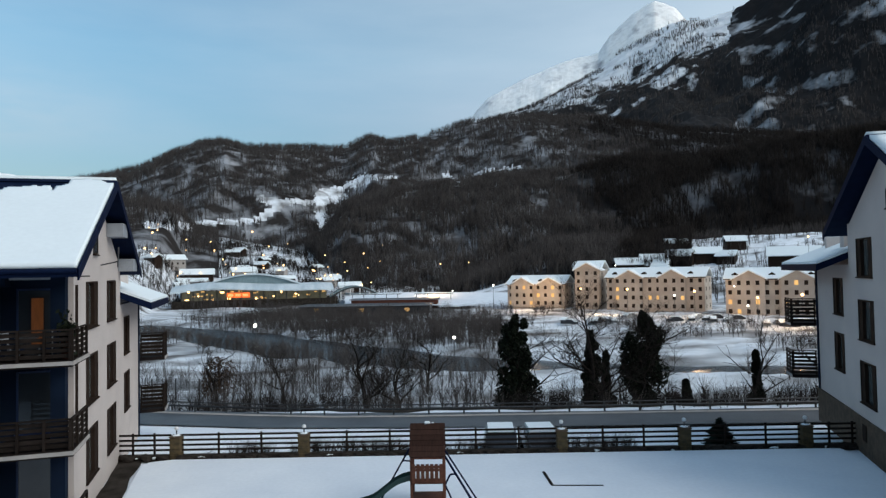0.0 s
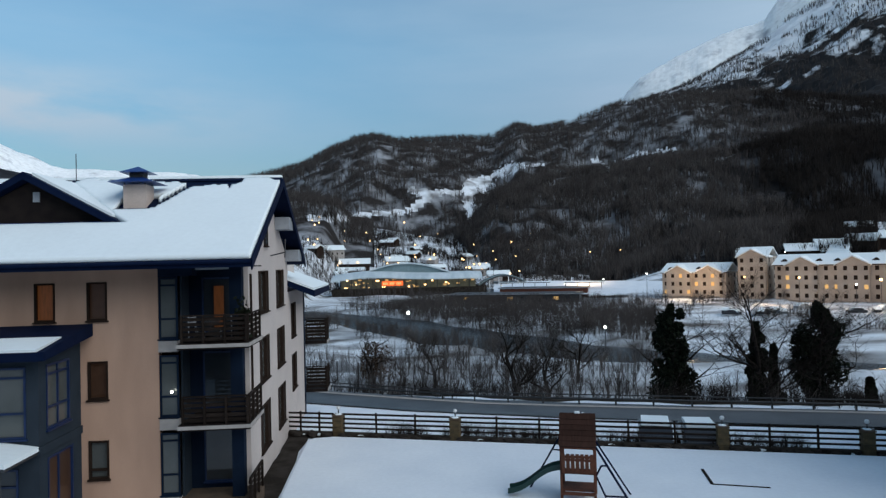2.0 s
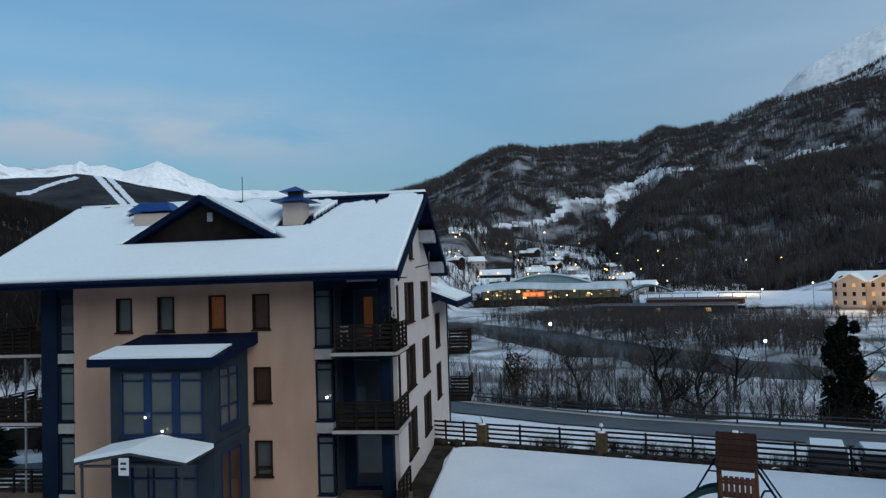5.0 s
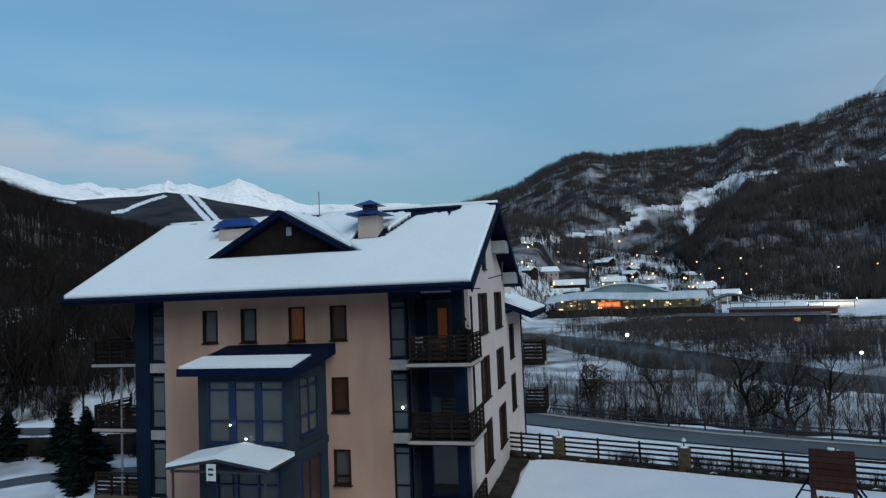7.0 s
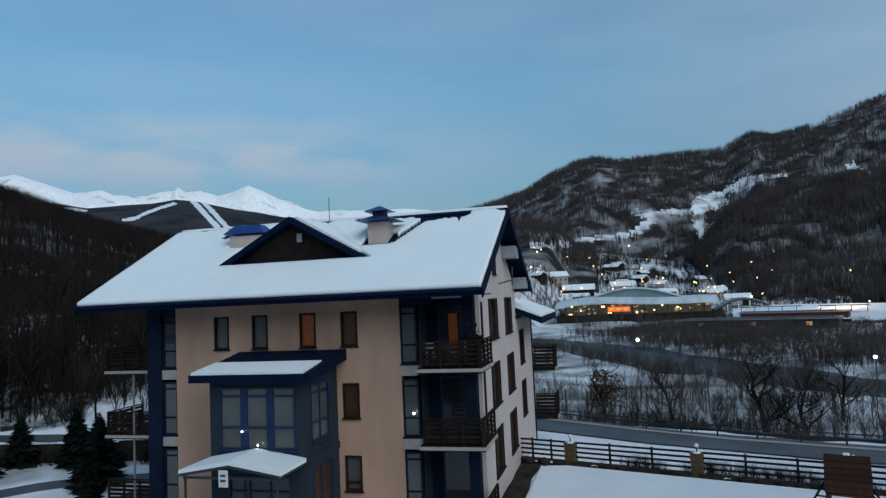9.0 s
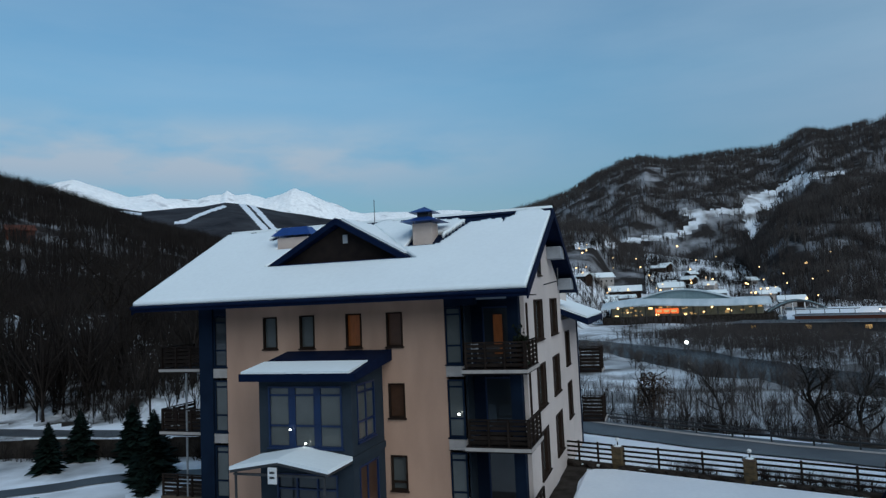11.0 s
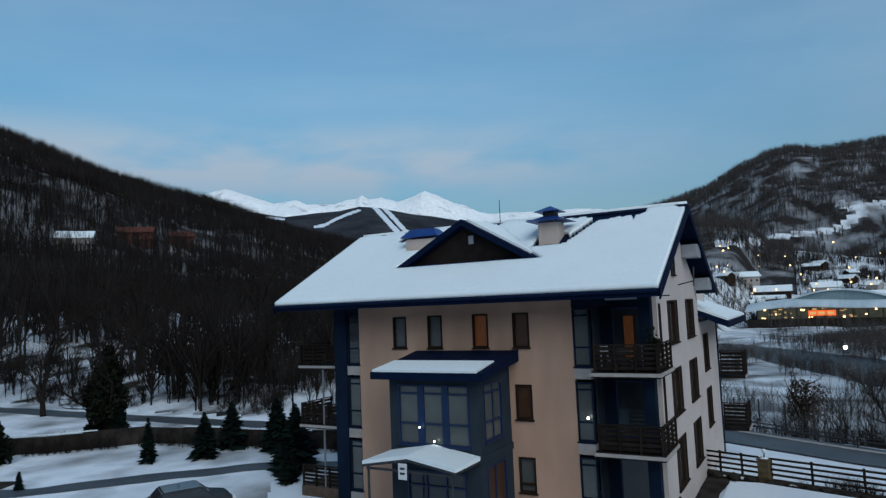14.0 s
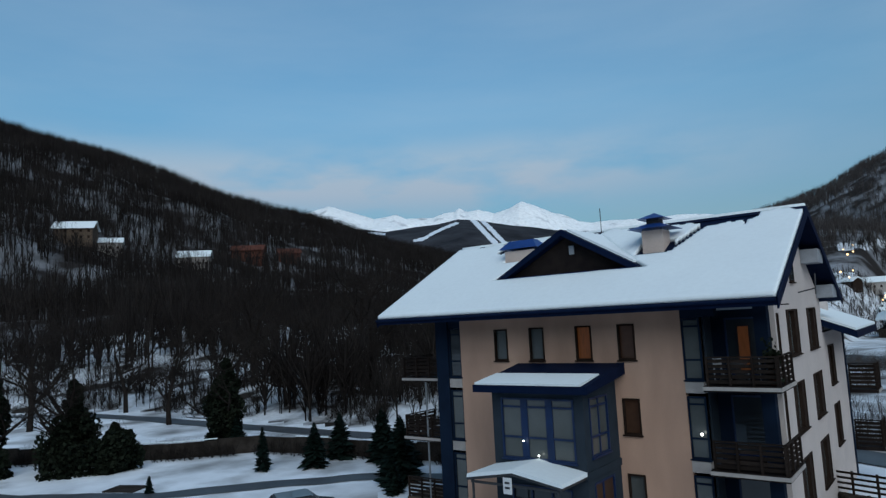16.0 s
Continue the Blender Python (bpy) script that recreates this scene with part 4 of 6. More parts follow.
    if full:
        # glowing balls: two lamp reflections in panes and one canopy lamp
        for a, b, c in ((-3.12, 1.12, 4.05), (-9.17, -1.97, 3.92), (-8.5, -1.98, 3.4)):
            part("glow_spot", ball(0.055 if a > -5 else 0.04, (a, b, c), 2), M_LAMP, h, "small glowing white ball for a pane reflection and the canopy lamp")
            part("spot_arm", box(a - 0.02, b + 0.05, c - 0.02, a + 0.02, b + 0.13, c + 0.02), M_DARKSTEEL, h)
        part("sign_panel", box(-8.95, -3.97, 2.36, -8.58, -3.93, 2.95, 0.005), M_WHITEPAINT, h, "small white sign panel under the canopy")
        for k in range(2):
            part("sign_bar", box(-8.87, -3.978, 2.55 + 0.18 * k, -8.66, -3.971, 2.63 + 0.18 * k), M_DARKSTEEL, h)
        # stair bay with a big window, its roof and the entrance canopy
        bx0, bx1, by = -10.65, -6.53, -1.85
        fw = (-10.22, 3.2, -6.93, 5.6)
        part("bay_wall", wall_with_holes("y", by, by + 0.25, bx0, bx1, 2.95, 6.1, [fw]), M_BLUEWALL, h, "slate blue stair bay")
        window(h, *fw, by, M_BLUEFRAME, M_CURTAIN, bars=(-9.15, -8.02), rails=(4.05, 5.25), depth=0.1, bar=0.3)
        sw = (-1.35, 3.35, 0.3, 5.6)
        part("bay_side", wall_with_holes("x", bx1 - 0.25, bx1, by + 0.25, 1.22, 2.6, 6.2, [sw]), M_BLUEWALL, h)
        window(h, *sw, bx1, M_BLUEFRAME, M_CURTAIN, bars=(-0.5,), rails=(4.1, 5.25), axis="x", out=1, depth=0.1)
        part("bay_side", B(bx0, by + 0.25, -0.7, bx0 + 0.25, 1.22, 6.2), M_BLUEWALL, h)
        part("bay_ledge", box(bx1 - 0.3, by - 0.05, 2.62, bx1 + 0.06, 1.22, 2.9), M_BLUEWALL, h)
        gsw = (-1.3, -0.3, 0.5, 2.4)
        part("bay_side", wall_with_holes("x", bx1 - 0.25, bx1, by + 0.25, 1.22, -0.7, 2.6, [gsw]), M_BLUEWALL, h)
        window(h, *gsw, bx1, M_BLUEFRAME, M_DIMAMBER, bars=(-0.5,), axis="x", out=1, depth=0.1)
        part("bay_front", wall_with_holes("y", by, by + 0.25, bx0, bx1, -0.7, 2.95, [(-9.9, -0.6, -7.2, 2.2)]), M_BLUEWALL, h)
        window(h, -9.9, -0.55, -7.2, 2.2, by, M_BLUEFRAME, M_PANE, bars=(-9.0, -8.1), rails=(1.6,), depth=0.12)
        part("bay_roof", prism([(-2.4, 5.98), (1.22, 6.6), (1.22, 6.75), (-2.4, 6.14)], "x", -11.15, -6.1), M_NAVY, h)
        part("bay_fascia", box(-11.18, -2.46, 5.86, -6.07, -2.401, 6.16), M_NAVY, h)
        part("bay_fascia", prism([(-2.4, 5.86), (1.22, 6.3), (1.22, 6.77), (-2.4, 6.16)], "x", -6.099, -6.05), M_NAVY, h)
        part("bay_snow", prism([(-2.42, 6.15), (-0.7, 6.44), (-0.72, 6.49), (-2.42, 6.25)], "x", -11.1, -6.3), M_ROOFSNOW, h)
        for s in (-1, 1):
            part("canopy_roof", prism([(-8.58, 3.02), (-8.58 + s * 2.05, 2.68), (-8.58 + s * 2.05, 2.78), (-8.58, 3.12)], "y", -3.9, by - 0.002), M_DARKSTEEL, h)
            part("canopy_snow", prism([(-8.58, 3.125), (-8.58 + s * 2.07, 2.785), (-8.58 + s * 2.05, 2.92), (-8.58, 3.27)], "y", -3.92, by - 0.003), M_ROOFSNOW, h)
            part("canopy_post", tube((-8.58 + s * 1.85, -3.8, -0.7), (-8.58 + s * 1.85, -3.8, 2.72), 0.05), M_DARKSTEEL, h)
        part("canopy_beam", box(-10.5, -3.86, 2.6, -6.7, -3.78, 2.68), M_DARKSTEEL, h)
    return h


front_house = house("apartment_house", "three-storey tan and white apartment house under a snowy gable roof", 0, 1)
far_house = house("apartment_house", "white apartment house with dark windows across the garden", 0, -1, full=False)
far_house.matrix_world = pose(28.18, -8.81, 1.4, 0, 0, -33.5)


def balcony_chair(x, y, z, rz):
    t = thing("balcony_chair", "pale slatted garden chair on the upper balcony", "chair", (x, y, z), rz, group="balcony chairs")
    part("seat", box(-0.24, -0.23, 0.42, 0.24, 0.23, 0.46, 0.01), M_GREYBOX, t)
    for a in (-0.21, 0.21):
        for b in (-0.2, 0.2):
            part("leg", box(a - 0.02, b - 0.02, 0, a + 0.02, b + 0.02, 0.92 if b > 0 else 0.42), M_GREYBOX, t)
    for k in range(4):
        part("back_slat", box(-0.19, 0.19, 0.56 + 0.09 * k, 0.19, 0.215, 0.62 + 0.09 * k), M_GREYBOX, t)
    return t


def balcony_table(x, y, z):
    t = thing("balcony_table", "small round dark table on the upper balcony", "table", (x, y, z))
    part("tabletop", tube((0, 0, 0.7), (0, 0, 0.73), 0.36, sides=20), M_DARKSTEEL, t)
    part("column", tube((0, 0, 0.03), (0, 0, 0.7), 0.03), M_DARKSTEEL, t)
    part("foot", tube((0, 0, 0), (0, 0, 0.03), 0.22, 0.2, 16), M_DARKSTEEL, t)


balcony_chair(-2.2, 1.3, 6.0, 1.2)
balcony_chair(-1.05, 1.25, 6.0, -1.4)
balcony_table(-1.62, 1.15, 6.0)


# ---- garden, fence and playground ----
def frame_pt(s, d):
    return FA[0] + FU[0] * s + FN[0] * d, FA[1] + FU[1] * s + FN[1] * d


F_ANG = math.atan2(FU[1], FU[0])
lawn_poly = [(0.75, -14), (0.66, 5.6), (0.7, 10.4), (1.1, 10.9), (2.2, 11.0), (18.0, 6.15), (33.2, 1.45), (34.1, 1.1), (34.0, 0.4), (32.0, -3.6), (26.4, -15)]
bm = prism(lawn_poly, "z", -0.75, -0.4)
bmesh.ops.bevel(bm, geom=[e for e in bm.edges if all(v.co.z > -0.5 for v in e.verts)], offset=0.14, segments=3, affect="EDGES")
lawn = part("snow_lawn", bm, M_SNOW)
tagged(lawn, "smooth snow-covered garden lawn", "lawn", kind="structure")

def ribbon(name, pts, width, z, material, label, category, wob=0.0, n=8):
    """A flat strip laid along a line of points."""
    P = []
    for (ax, ay), (bx, by) in zip(pts, pts[1:]):
        for k in range(n):
            P.append((ax + (bx - ax) * k / n, ay + (by - ay) * k / n))
    P.append(pts[-1])
    verts, faces = [], []
    for i, (x, y) in enumerate(P):
        a, b = P[max(0, i - 1)], P[min(len(P) - 1, i + 1)]
        L = math.hypot(b[0] - a[0], b[1] - a[1])
        nx, ny = -(b[1] - a[1]) / L, (b[0] - a[0]) / L
        for s in (-1, -0.5, 0, 0.5, 1):
            w = width / 2 * s + (wob * noise.noise((x * 0.4, y * 0.4, s)) if abs(s) == 1 else 0)
            px, py = x + nx * w, y + ny * w
            verts.append((px, py, (z if z is not None else ground_z(px, py) + 0.06) - (0.02 if abs(s) == 1 else 0)))
    for i in range(len(P) - 1):
        for k in range(4):
            faces.append((i * 5 + k, (i + 1) * 5 + k, (i + 1) * 5 + k + 1, i * 5 + k + 1))
    ob = raw(name, verts, faces, material)
    return tagged(ob, label, category, kind="structure")


ribbon("soil_strip", [(0.1, -6), (0.1, 5), (0.1, 12.9)], 1.1, -0.56, M_SOIL, "dark wet soil strip beside the house wall", "soil", 0.2)
ribbon("soil_strip", [(26.2, -15), (31.4, -3.9), (33.3, 0.9)], 1.4, -0.55, M_SOIL, "dark soil strip beside the white house", "soil", 0.2)
ribbon("soil_strip", [frame_pt(-3, 0), frame_pt(10, 0), frame_pt(22, 0), frame_pt(34, 0)], 1.0, -0.54, M_SOIL, "dark soil under the garden fence", "soil", 0.25)

road_line = [(-120, 82), (-60, 55), (-25, 39.7), (-2, 28.2), (8, 22.9), (17.5, 19.3), (30, 15.0), (45, 10.3), (70, 2.8), (110, -9)]
ribbon("road", road_line, 4.5, -1.40, M_ASPHALT, "wet asphalt road between snowy verges", "road", 0.15)


def fence_pillar():
    t = thing("fence_pillar", "square yellowish stone fence pillar with a snow cap", "pillar", group="garden fence pillars")
    for k in range(5):
        part("stone_block", box(-0.27 + 0.01 * (k % 2), -0.27, -0.3 + 0.28 * k, 0.27 - 0.01 * (k % 2), 0.27, -0.3 + 0.28 * k + 0.27, 0.02), M_STONE, t)
    part("cap", box(-0.3, -0.3, 1.105, 0.3, 0.3, 1.18, 0.02), M_PLINTH, t)
    bm = ball(0.2, (0, 0, 0))
    for v in bm.verts:
        v.co = Vector((v.co.x, v.co.y, 1.18 + max(0, v.co.z) * 0.3))
    part("snow_cap", bm, M_ROOFSNOW, t)
    part("lamp_stem", tube((0, 0, 1.18), (0, 0, 1.44), 0.035), M_DARKSTEEL, t)
    part("lamp_globe", ball(0.11, (0, 0, 1.53)), M_WHITEPAINT, t, "white globe lamp, unlit")
    return t


pillar = fence_pillar()
spots = [0.0, 6.5, 13.05, 19.6, 25.85, 32.0]
for k, s in enumerate(spots):
    x, y = frame_pt(s, 0)
    o = pillar if k == 0 else copy_thing(pillar, Matrix())
    o.matrix_world = pose(x, y, -0.55, 0, 0, math.degrees(F_ANG))


def fence_panel(length):
    t = thing("fence_panel", "dark wooden rail fence on a low stone base", "fence", group="garden fence panels")
    part("base", box(0.3, -0.16, -0.1, length - 0.3, 0.16, 0.22, 0.03), M_SOIL, t)
    for k in range(4):
        part("rail", box(0.28, -0.03, 0.4 + 0.25 * k, length - 0.28, 0.03, 0.5 + 0.25 * k, 0.008), M_WOOD, t)
    n = 3
    for k in range(1, n):
        part("post", box(length * k / n - 0.05, -0.09, 0.2, length * k / n + 0.05, -0.032, 1.32), M_WOOD, t)
    rnd = random.Random(int(length * 10))
    for k in range(int(length * 3)):
        bm = ball(rnd.uniform(0.13, 0.27), (0, 0, 0), 1)
        for v in bm.verts:
            v.co = Vector((v.co.x * rnd.uniform(1.1, 1.8), v.co.y * rnd.uniform(0.7, 1.0), v.co.z * rnd.uniform(0.6, 0.95)))
        part("rubble_stone", bm, M_SOIL, t).location = (rnd.uniform(0.3, length - 0.3), rnd.uniform(-0.4, -0.15), rnd.uniform(0.04, 0.2))
    for k in range(3):
        bm = ball(rnd.uniform(0.05, 0.12), (0, 0, 0), 1)
        for v in bm.verts:
            v.co = Vector((v.co.x * rnd.uniform(1.6, 2.2), v.co.y * 0.8, v.co.z * 0.7))
        part("snow_lump", bm, M_ROOFSNOW, t).location = (rnd.uniform(0.5, length - 0.5), rnd.uniform(-0.3, -0.18), 0.1)
    return t


for s0, s1 in zip([-3.3] + spots, spots + [35.5]):
    p = fence_panel(s1 - s0)
    x, y = frame_pt(s0, 0)
    p.matrix_world = pose(x, y, -0.55, 0, 0, math.degrees(F_ANG))


def playset():
    t = thing("playground_tower", "red-brown wooden play tower with a green slide and swing frame", "playground", at=(12.42, 0.03, -0.4), rz=radians(-18))
    for a in (-0.62, 0.62):
        for b in (-0.55, 0.55):
            part("post", box(a - 0.05, b - 0.05, -0.1, a + 0.05, b + 0.05, 2.35, 0.01), M_PLAYWOOD, t)
    for s in (-1, 1):
        part("roof_panel", prism([(s * 0.78, 2.15), (0.0, 3.25), (0.0, 3.19), (s * 0.74, 2.12)], "x", -0.66, 0.66), M_ROOFWOOD, t, "pitched boarded roof, weathered dark")
        for k in range(6):
            z0, z1 = 2.16 + 0.175 * k, 2.16 + 0.175 * k + 0.16
            y0, y1 = s * (0.8 - (z0 - 2.15) * 0.71), s * (0.8 - (z1 - 2.15) * 0.71)
            part("roof_board", prism([(y0, z0), (y1, z1), (y1 + s * 0.03, z1 + 0.02), (y0 + s * 0.04, z0 + 0.02)], "x", -0.68, 0.68), M_ROOFWOOD, t)
    part("ridge_snow", box(-0.12, -0.05, 3.22, 0.1, 0.05, 3.32, 0.03), M_ROOFSNOW, t)
    part("deck", box(-0.66, -0.6, 1.08, 0.66, 0.6, 1.16), M_PLAYWOOD, t)
    part("deck_snow", box(-0.6, -0.5, 1.161, 0.6, 0.5, 1.2), M_ROOFSNOW, t)
    for z in (1.2, 1.68):
        part("cross_rail", box(-0.66, -0.64, z, 0.66, -0.601, z + 0.1), M_PLAYWOOD, t)
        part("cross_rail", box(-0.66, 0.601, z, 0.66, 0.64, z + 0.1), M_PLAYWOOD, t)
    for k in range(7):
        part("slat", box(-0.6 + k * 0.175, -0.67, 1.14, -0.6 + k * 0.175 + 0.13, -0.642, 1.85), M_PLAYWOOD, t)
    part("cross_rail", box(-0.66, -0.62, 0.28, 0.66, -0.56, 0.4), M_PLAYWOOD, t)
    part("bench", box(-0.6, -0.5, 0.4, 0.6, 0.5, 0.45), M_PLAYWOOD, t)
    part("sandbox_board", box(-1.0, -0.75, -0.02, 1.3, -0.7, 0.06), M_WOOD, t)
    bm = bmesh.new()
    prev = None
    for k in range(13):
        u = k / 12
        x = -0.66 - 2.05 * u
        z = 1.16 - 1.02 * (u - 0.1 * math.sin(2 * math.pi * u)) + 0.02
        ring = [bm.verts.new((x, -0.1 + w, z + h)) for w, h in ((-0.27, 0.18), (-0.23, 0.0), (0.23, 0.0), (0.27, 0.18), (0.3, 0.17), (0.26, -0.04), (-0.26, -0.04), (-0.3, 0.17))]
        if prev:
            for i in range(8):
                bm.faces.new((prev[i], prev[(i + 1) % 8], ring[(i + 1) % 8], ring[i]))
        prev = ring
    bmesh.ops.recalc_face_normals(bm, faces=bm.faces)
    part("slide", bm, M_GREEN, t, "dark green plastic slide")
    for a, b, c in (((0.66, -0.3, 2.05), (1.95, -0.5, -0.05), 0.045), ((0.66, 0.5, 2.05), (1.95, 0.7, -0.05), 0.035), ((1.08, -0.36, 1.38), (0.85, -0.36, 1.36), 0.035), ((0.85, -0.36, 1.36), (0.66, -0.4, 0.98), 0.035),
                    ((0.66, -0.4, 0.98), (1.0, -0.4, 0.2), 0.035), ((1.0, -0.4, 0.25), (1.72, -0.46, 0.28), 0.035), ((-0.66, 0.6, 2.3), (-2.0, 0.9, -0.05), 0.035), ((-1.05, 0.68, 1.62), (-0.62, 0.6, 1.62), 0.03)):
        part("frame_leg", tube(a, b, c), M_NAVY, t, "dark steel frame tube")
    bm = bmesh.new()
    for k in range(14):
        a0, a1 = 2 * math.pi * k / 14, 2 * math.pi * (k + 1) / 14
        add_tube(bm, (0.95 + 0.42 * math.cos(a0), -1.0 + 0.42 * math.sin(a0), 0.05), (0.95 + 0.42 * math.cos(a1), -1.0 + 0.42 * math.sin(a1), 0.05), 0.06, 0.06, 6)
    part("tyre_ring", bm, M_TYRE, t, "half-buried tyre ring")
    return t


playset()
for k, (a, b, w) in enumerate((((18.53, 2.57), (18.06, 0.72), 0.12), ((18.06, 0.72), (20.06, -0.02), 0.06))):
    L = math.hypot(b[0] - a[0], b[1] - a[1])
    p = part("timber_edging", box(0, -w / 2, -0.02, L, w / 2, 0.035, 0.005), M_WOOD)
    p.matrix_world = pose(a[0], a[1], -0.4, 0, 0, math.degrees(math.atan2(b[1] - a[1], b[0] - a[0])))
    tagged(p, "dark timber edging board half sunk in the snow", "timber", group="sandbox edging boards")


def car(name, label, x, y, z, rz, paint, snow=True):
    t = thing(name, label, "car", (x, y, z), rz, group="parked cars")
    prof = [(-2.1, 0.35), (-2.12, 0.75), (-1.95, 0.98), (-1.55, 1.02), (-1.15, 1.45), (0.55, 1.48), (1.1, 1.02), (1.95, 0.86), (2.1, 0.6), (2.08, 0.35)]
    bm = prism(prof, "y", -0.83, 0.83)
    bmesh.ops.bevel(bm, geom=list(bm.edges), offset=0.06, segments=2, affect="EDGES")
    part("body", bm, paint, t)
    for s in (-1, 1):
        part("side_window", prism([(-1.38, 1.04), (-1.08, 1.38), (0.48, 1.4), (0.92, 1.04)], "y", s * 0.832, s * 0.842), M_PANE, t)
        part("headlight", box(1.95, s * 0.62 - 0.16, 0.66, 2.1, s * 0.62 + 0.16, 0.8, 0.02), M_WHITEPAINT, t)
        for a in (-1.3, 1.3):
            w = part("wheel", tube((a, s * 0.66, 0.32), (a, s * 0.86, 0.32), 0.32, sides=14), M_TYRE, t)
            part("rim", tube((a, s * 0.861, 0.32), (a, s * 0.875, 0.32), 0.19, sides=10), M_STEEL, w)
    if not snow:
        return t
    bm = prism([(-1.18, 1.46), (0.52, 1.49), (0.5, 1.6), (0.38, 1.66), (-1.05, 1.65), (-1.17, 1.58)], "y", -0.7, 0.7)
    part("snow_cover", bm, M_ROOFSNOW, t, "snow lying on the roof")
    part("bonnet_snow", box(1.15, -0.7, 1.0, 1.85, 0.7, 1.05, 0.02), M_ROOFSNOW, t)
    return t


for x, y, turn in ((19.3, 9.7, 88), (21.3, 8.95, 92)):
    car("car", "dark parked car with thick snow on its roof beside the fence", x, y, -1.46, F_ANG + radians(turn), M_CARPAINT)


def guardrail(s0, s1, d):
    t = thing("guardrail", "grey steel guardrail along the road's far verge", "guardrail")
    n = int((s1 - s0) / 2.5)
    pts = []
    for k in range(n + 1):
        x, y = frame_pt(s0 + (s1 - s0) * k / n, d + 4.0 * max(0, (8 - (s0 + (s1 - s0) * k / n)) / 20) ** 1.3)
        pts.append((x, y))
    post = None
    for x, y in pts:
        if post is None:
            post = part("post", box(-0.05, -0.05, -0.5, 0.05, 0.05, 0.72), M_DARKSTEEL, t)
            o = post
        else:
            o = new("post", post.data)
            o.parent = t
        o.location = (x, y, -1.45)
    for z in (0.45, 0.72):
        for a, b in zip(pts, pts[1:]):
            part("rail", tube((a[0], a[1], -1.45 + z), (b[0], b[1], -1.45 + z), 0.07 if z < 0.6 else 0.045, sides=5), M_DARKSTEEL, t)
    return t


guardrail(-40, 75, 13.6)
ribbon("kerb", [frame_pt(s, 12.9 + 4.0 * max(0, (8 - s) / 20) ** 1.3) for s in range(-30, 75, 6)], 0.5, -1.36, M_BAND, "pale concrete kerb along the road", "kerb", 0.05)
ribbon("soil_strip", [frame_pt(s, 16.2 + 4.0 * max(0, (8 - s) / 20) ** 1.3) for s in range(-30, 75, 3)], 2.2, None, M_SOIL, "dark leafy bank behind the guardrail", "soil", 0.8, 3)

# ---- river ----
wv, wf = [], []
for i, (x, y) in enumerate(RIVER):
    a, b = RIVER[max(0, i - 1)], RIVER[min(len(RIVER) - 1, i + 1)]
    L = math.hypot(b[0] - a[0], b[1] - a[1])
    nx, ny = -(b[1] - a[1]) / L, (b[0] - a[0]) / L
    wv += [(x + nx * 14, y + ny * 14, -7.0), (x - nx * 14, y - ny * 14, -7.0)]
for i in range(len(RIVER) - 1):
    wf.append((2 * i, 2 * i + 1, 2 * i + 3, 2 * i + 2))
tagged(raw("river", wv, wf, M_WATER), "dark shallow river between snowy banks", "river", kind="structure")


# ---- trees ----
def limbs(rng, base, height, count, spread, thick, low=0.0):
    """Bare crowns as fans of thin tapered limbs: three-sided spikes that rise from each stem."""
    n = len(base)
    ang = rng.uniform(0, 2 * np.pi, (n, count))
    lean = rng.uniform(0.15, 1.0, (n, count)) * spread
    lean[:, 0] *= 0.15
    start = rng.uniform(low + 0.1, low + 0.55, (n, count))
    start[:, 0] = 0
    top = rng.uniform(0.62, 1.0, (n, count))
    top[:, 0] = 0.97
    H = height[:, None]
    p0 = np.stack([np.repeat(base[:, :1], count, 1), np.repeat(base[:, 1:2], count, 1), base[:, 2:3] + start * H], -1)
    tip = p0.copy()
    tip[..., 0] += np.cos(ang) * lean * H
    tip[..., 1] += np.sin(ang) * lean * H
    tip[..., 2] = base[:, 2:3] + top * H
    w = thick * H * rng.uniform(0.6, 1.2, (n, count))
    w[:, 0] *= 1.5
    V = []
    for k in range(3):
        a = 2 * np.pi * k / 3 + ang
        q = p0.copy()
        q[..., 0] += np.cos(a) * w
        q[..., 1] += np.sin(a) * w
        V.append(q)
    V.append(tip)
    V = np.stack(V, 2).reshape(-1, 3)
    m = n * count
    i0 = np.arange(m) * 4
    T = np.stack([np.stack([i0, i0 + 1, i0 + 3], -1), np.stack([i0 + 1, i0 + 2, i0 + 3], -1), np.stack([i0 + 2, i0, i0 + 3], -1)], 1).reshape(-1, 3)
    return V, T


rng = np.random.default_rng(7)


def wood(name, label, az0, az1, r0, r1, count, h0, h1, limbs_n, spread, thick, keep, material=None):
    az = np.radians(rng.uniform(az0, az1, count))
    r = np.sqrt(rng.uniform(r0 * r0, r1 * r1, count))
    x, y = EYE0[0] + r * np.sin(az), EYE0[1] + r * np.cos(az)
    z, kind = relief(x, y)
    ok = keep(x, y, z, kind, np.degrees(az), r)
    x, y, z = x[ok], y[ok], z[ok]
    hgt = rng.uniform(h0, h1, len(x))
    V, T = limbs(rng, np.stack([x, y, z - 0.3], -1), hgt, limbs_n, spread, thick)
    ob = fast_mesh(name, V, T, material or M_TWIG)
    return tagged(ob, label, "wood", kind="stuff")


def gaps(x, y, scale, seed, cut):
    return fractal(x / scale, y / scale, 3, seed) < cut


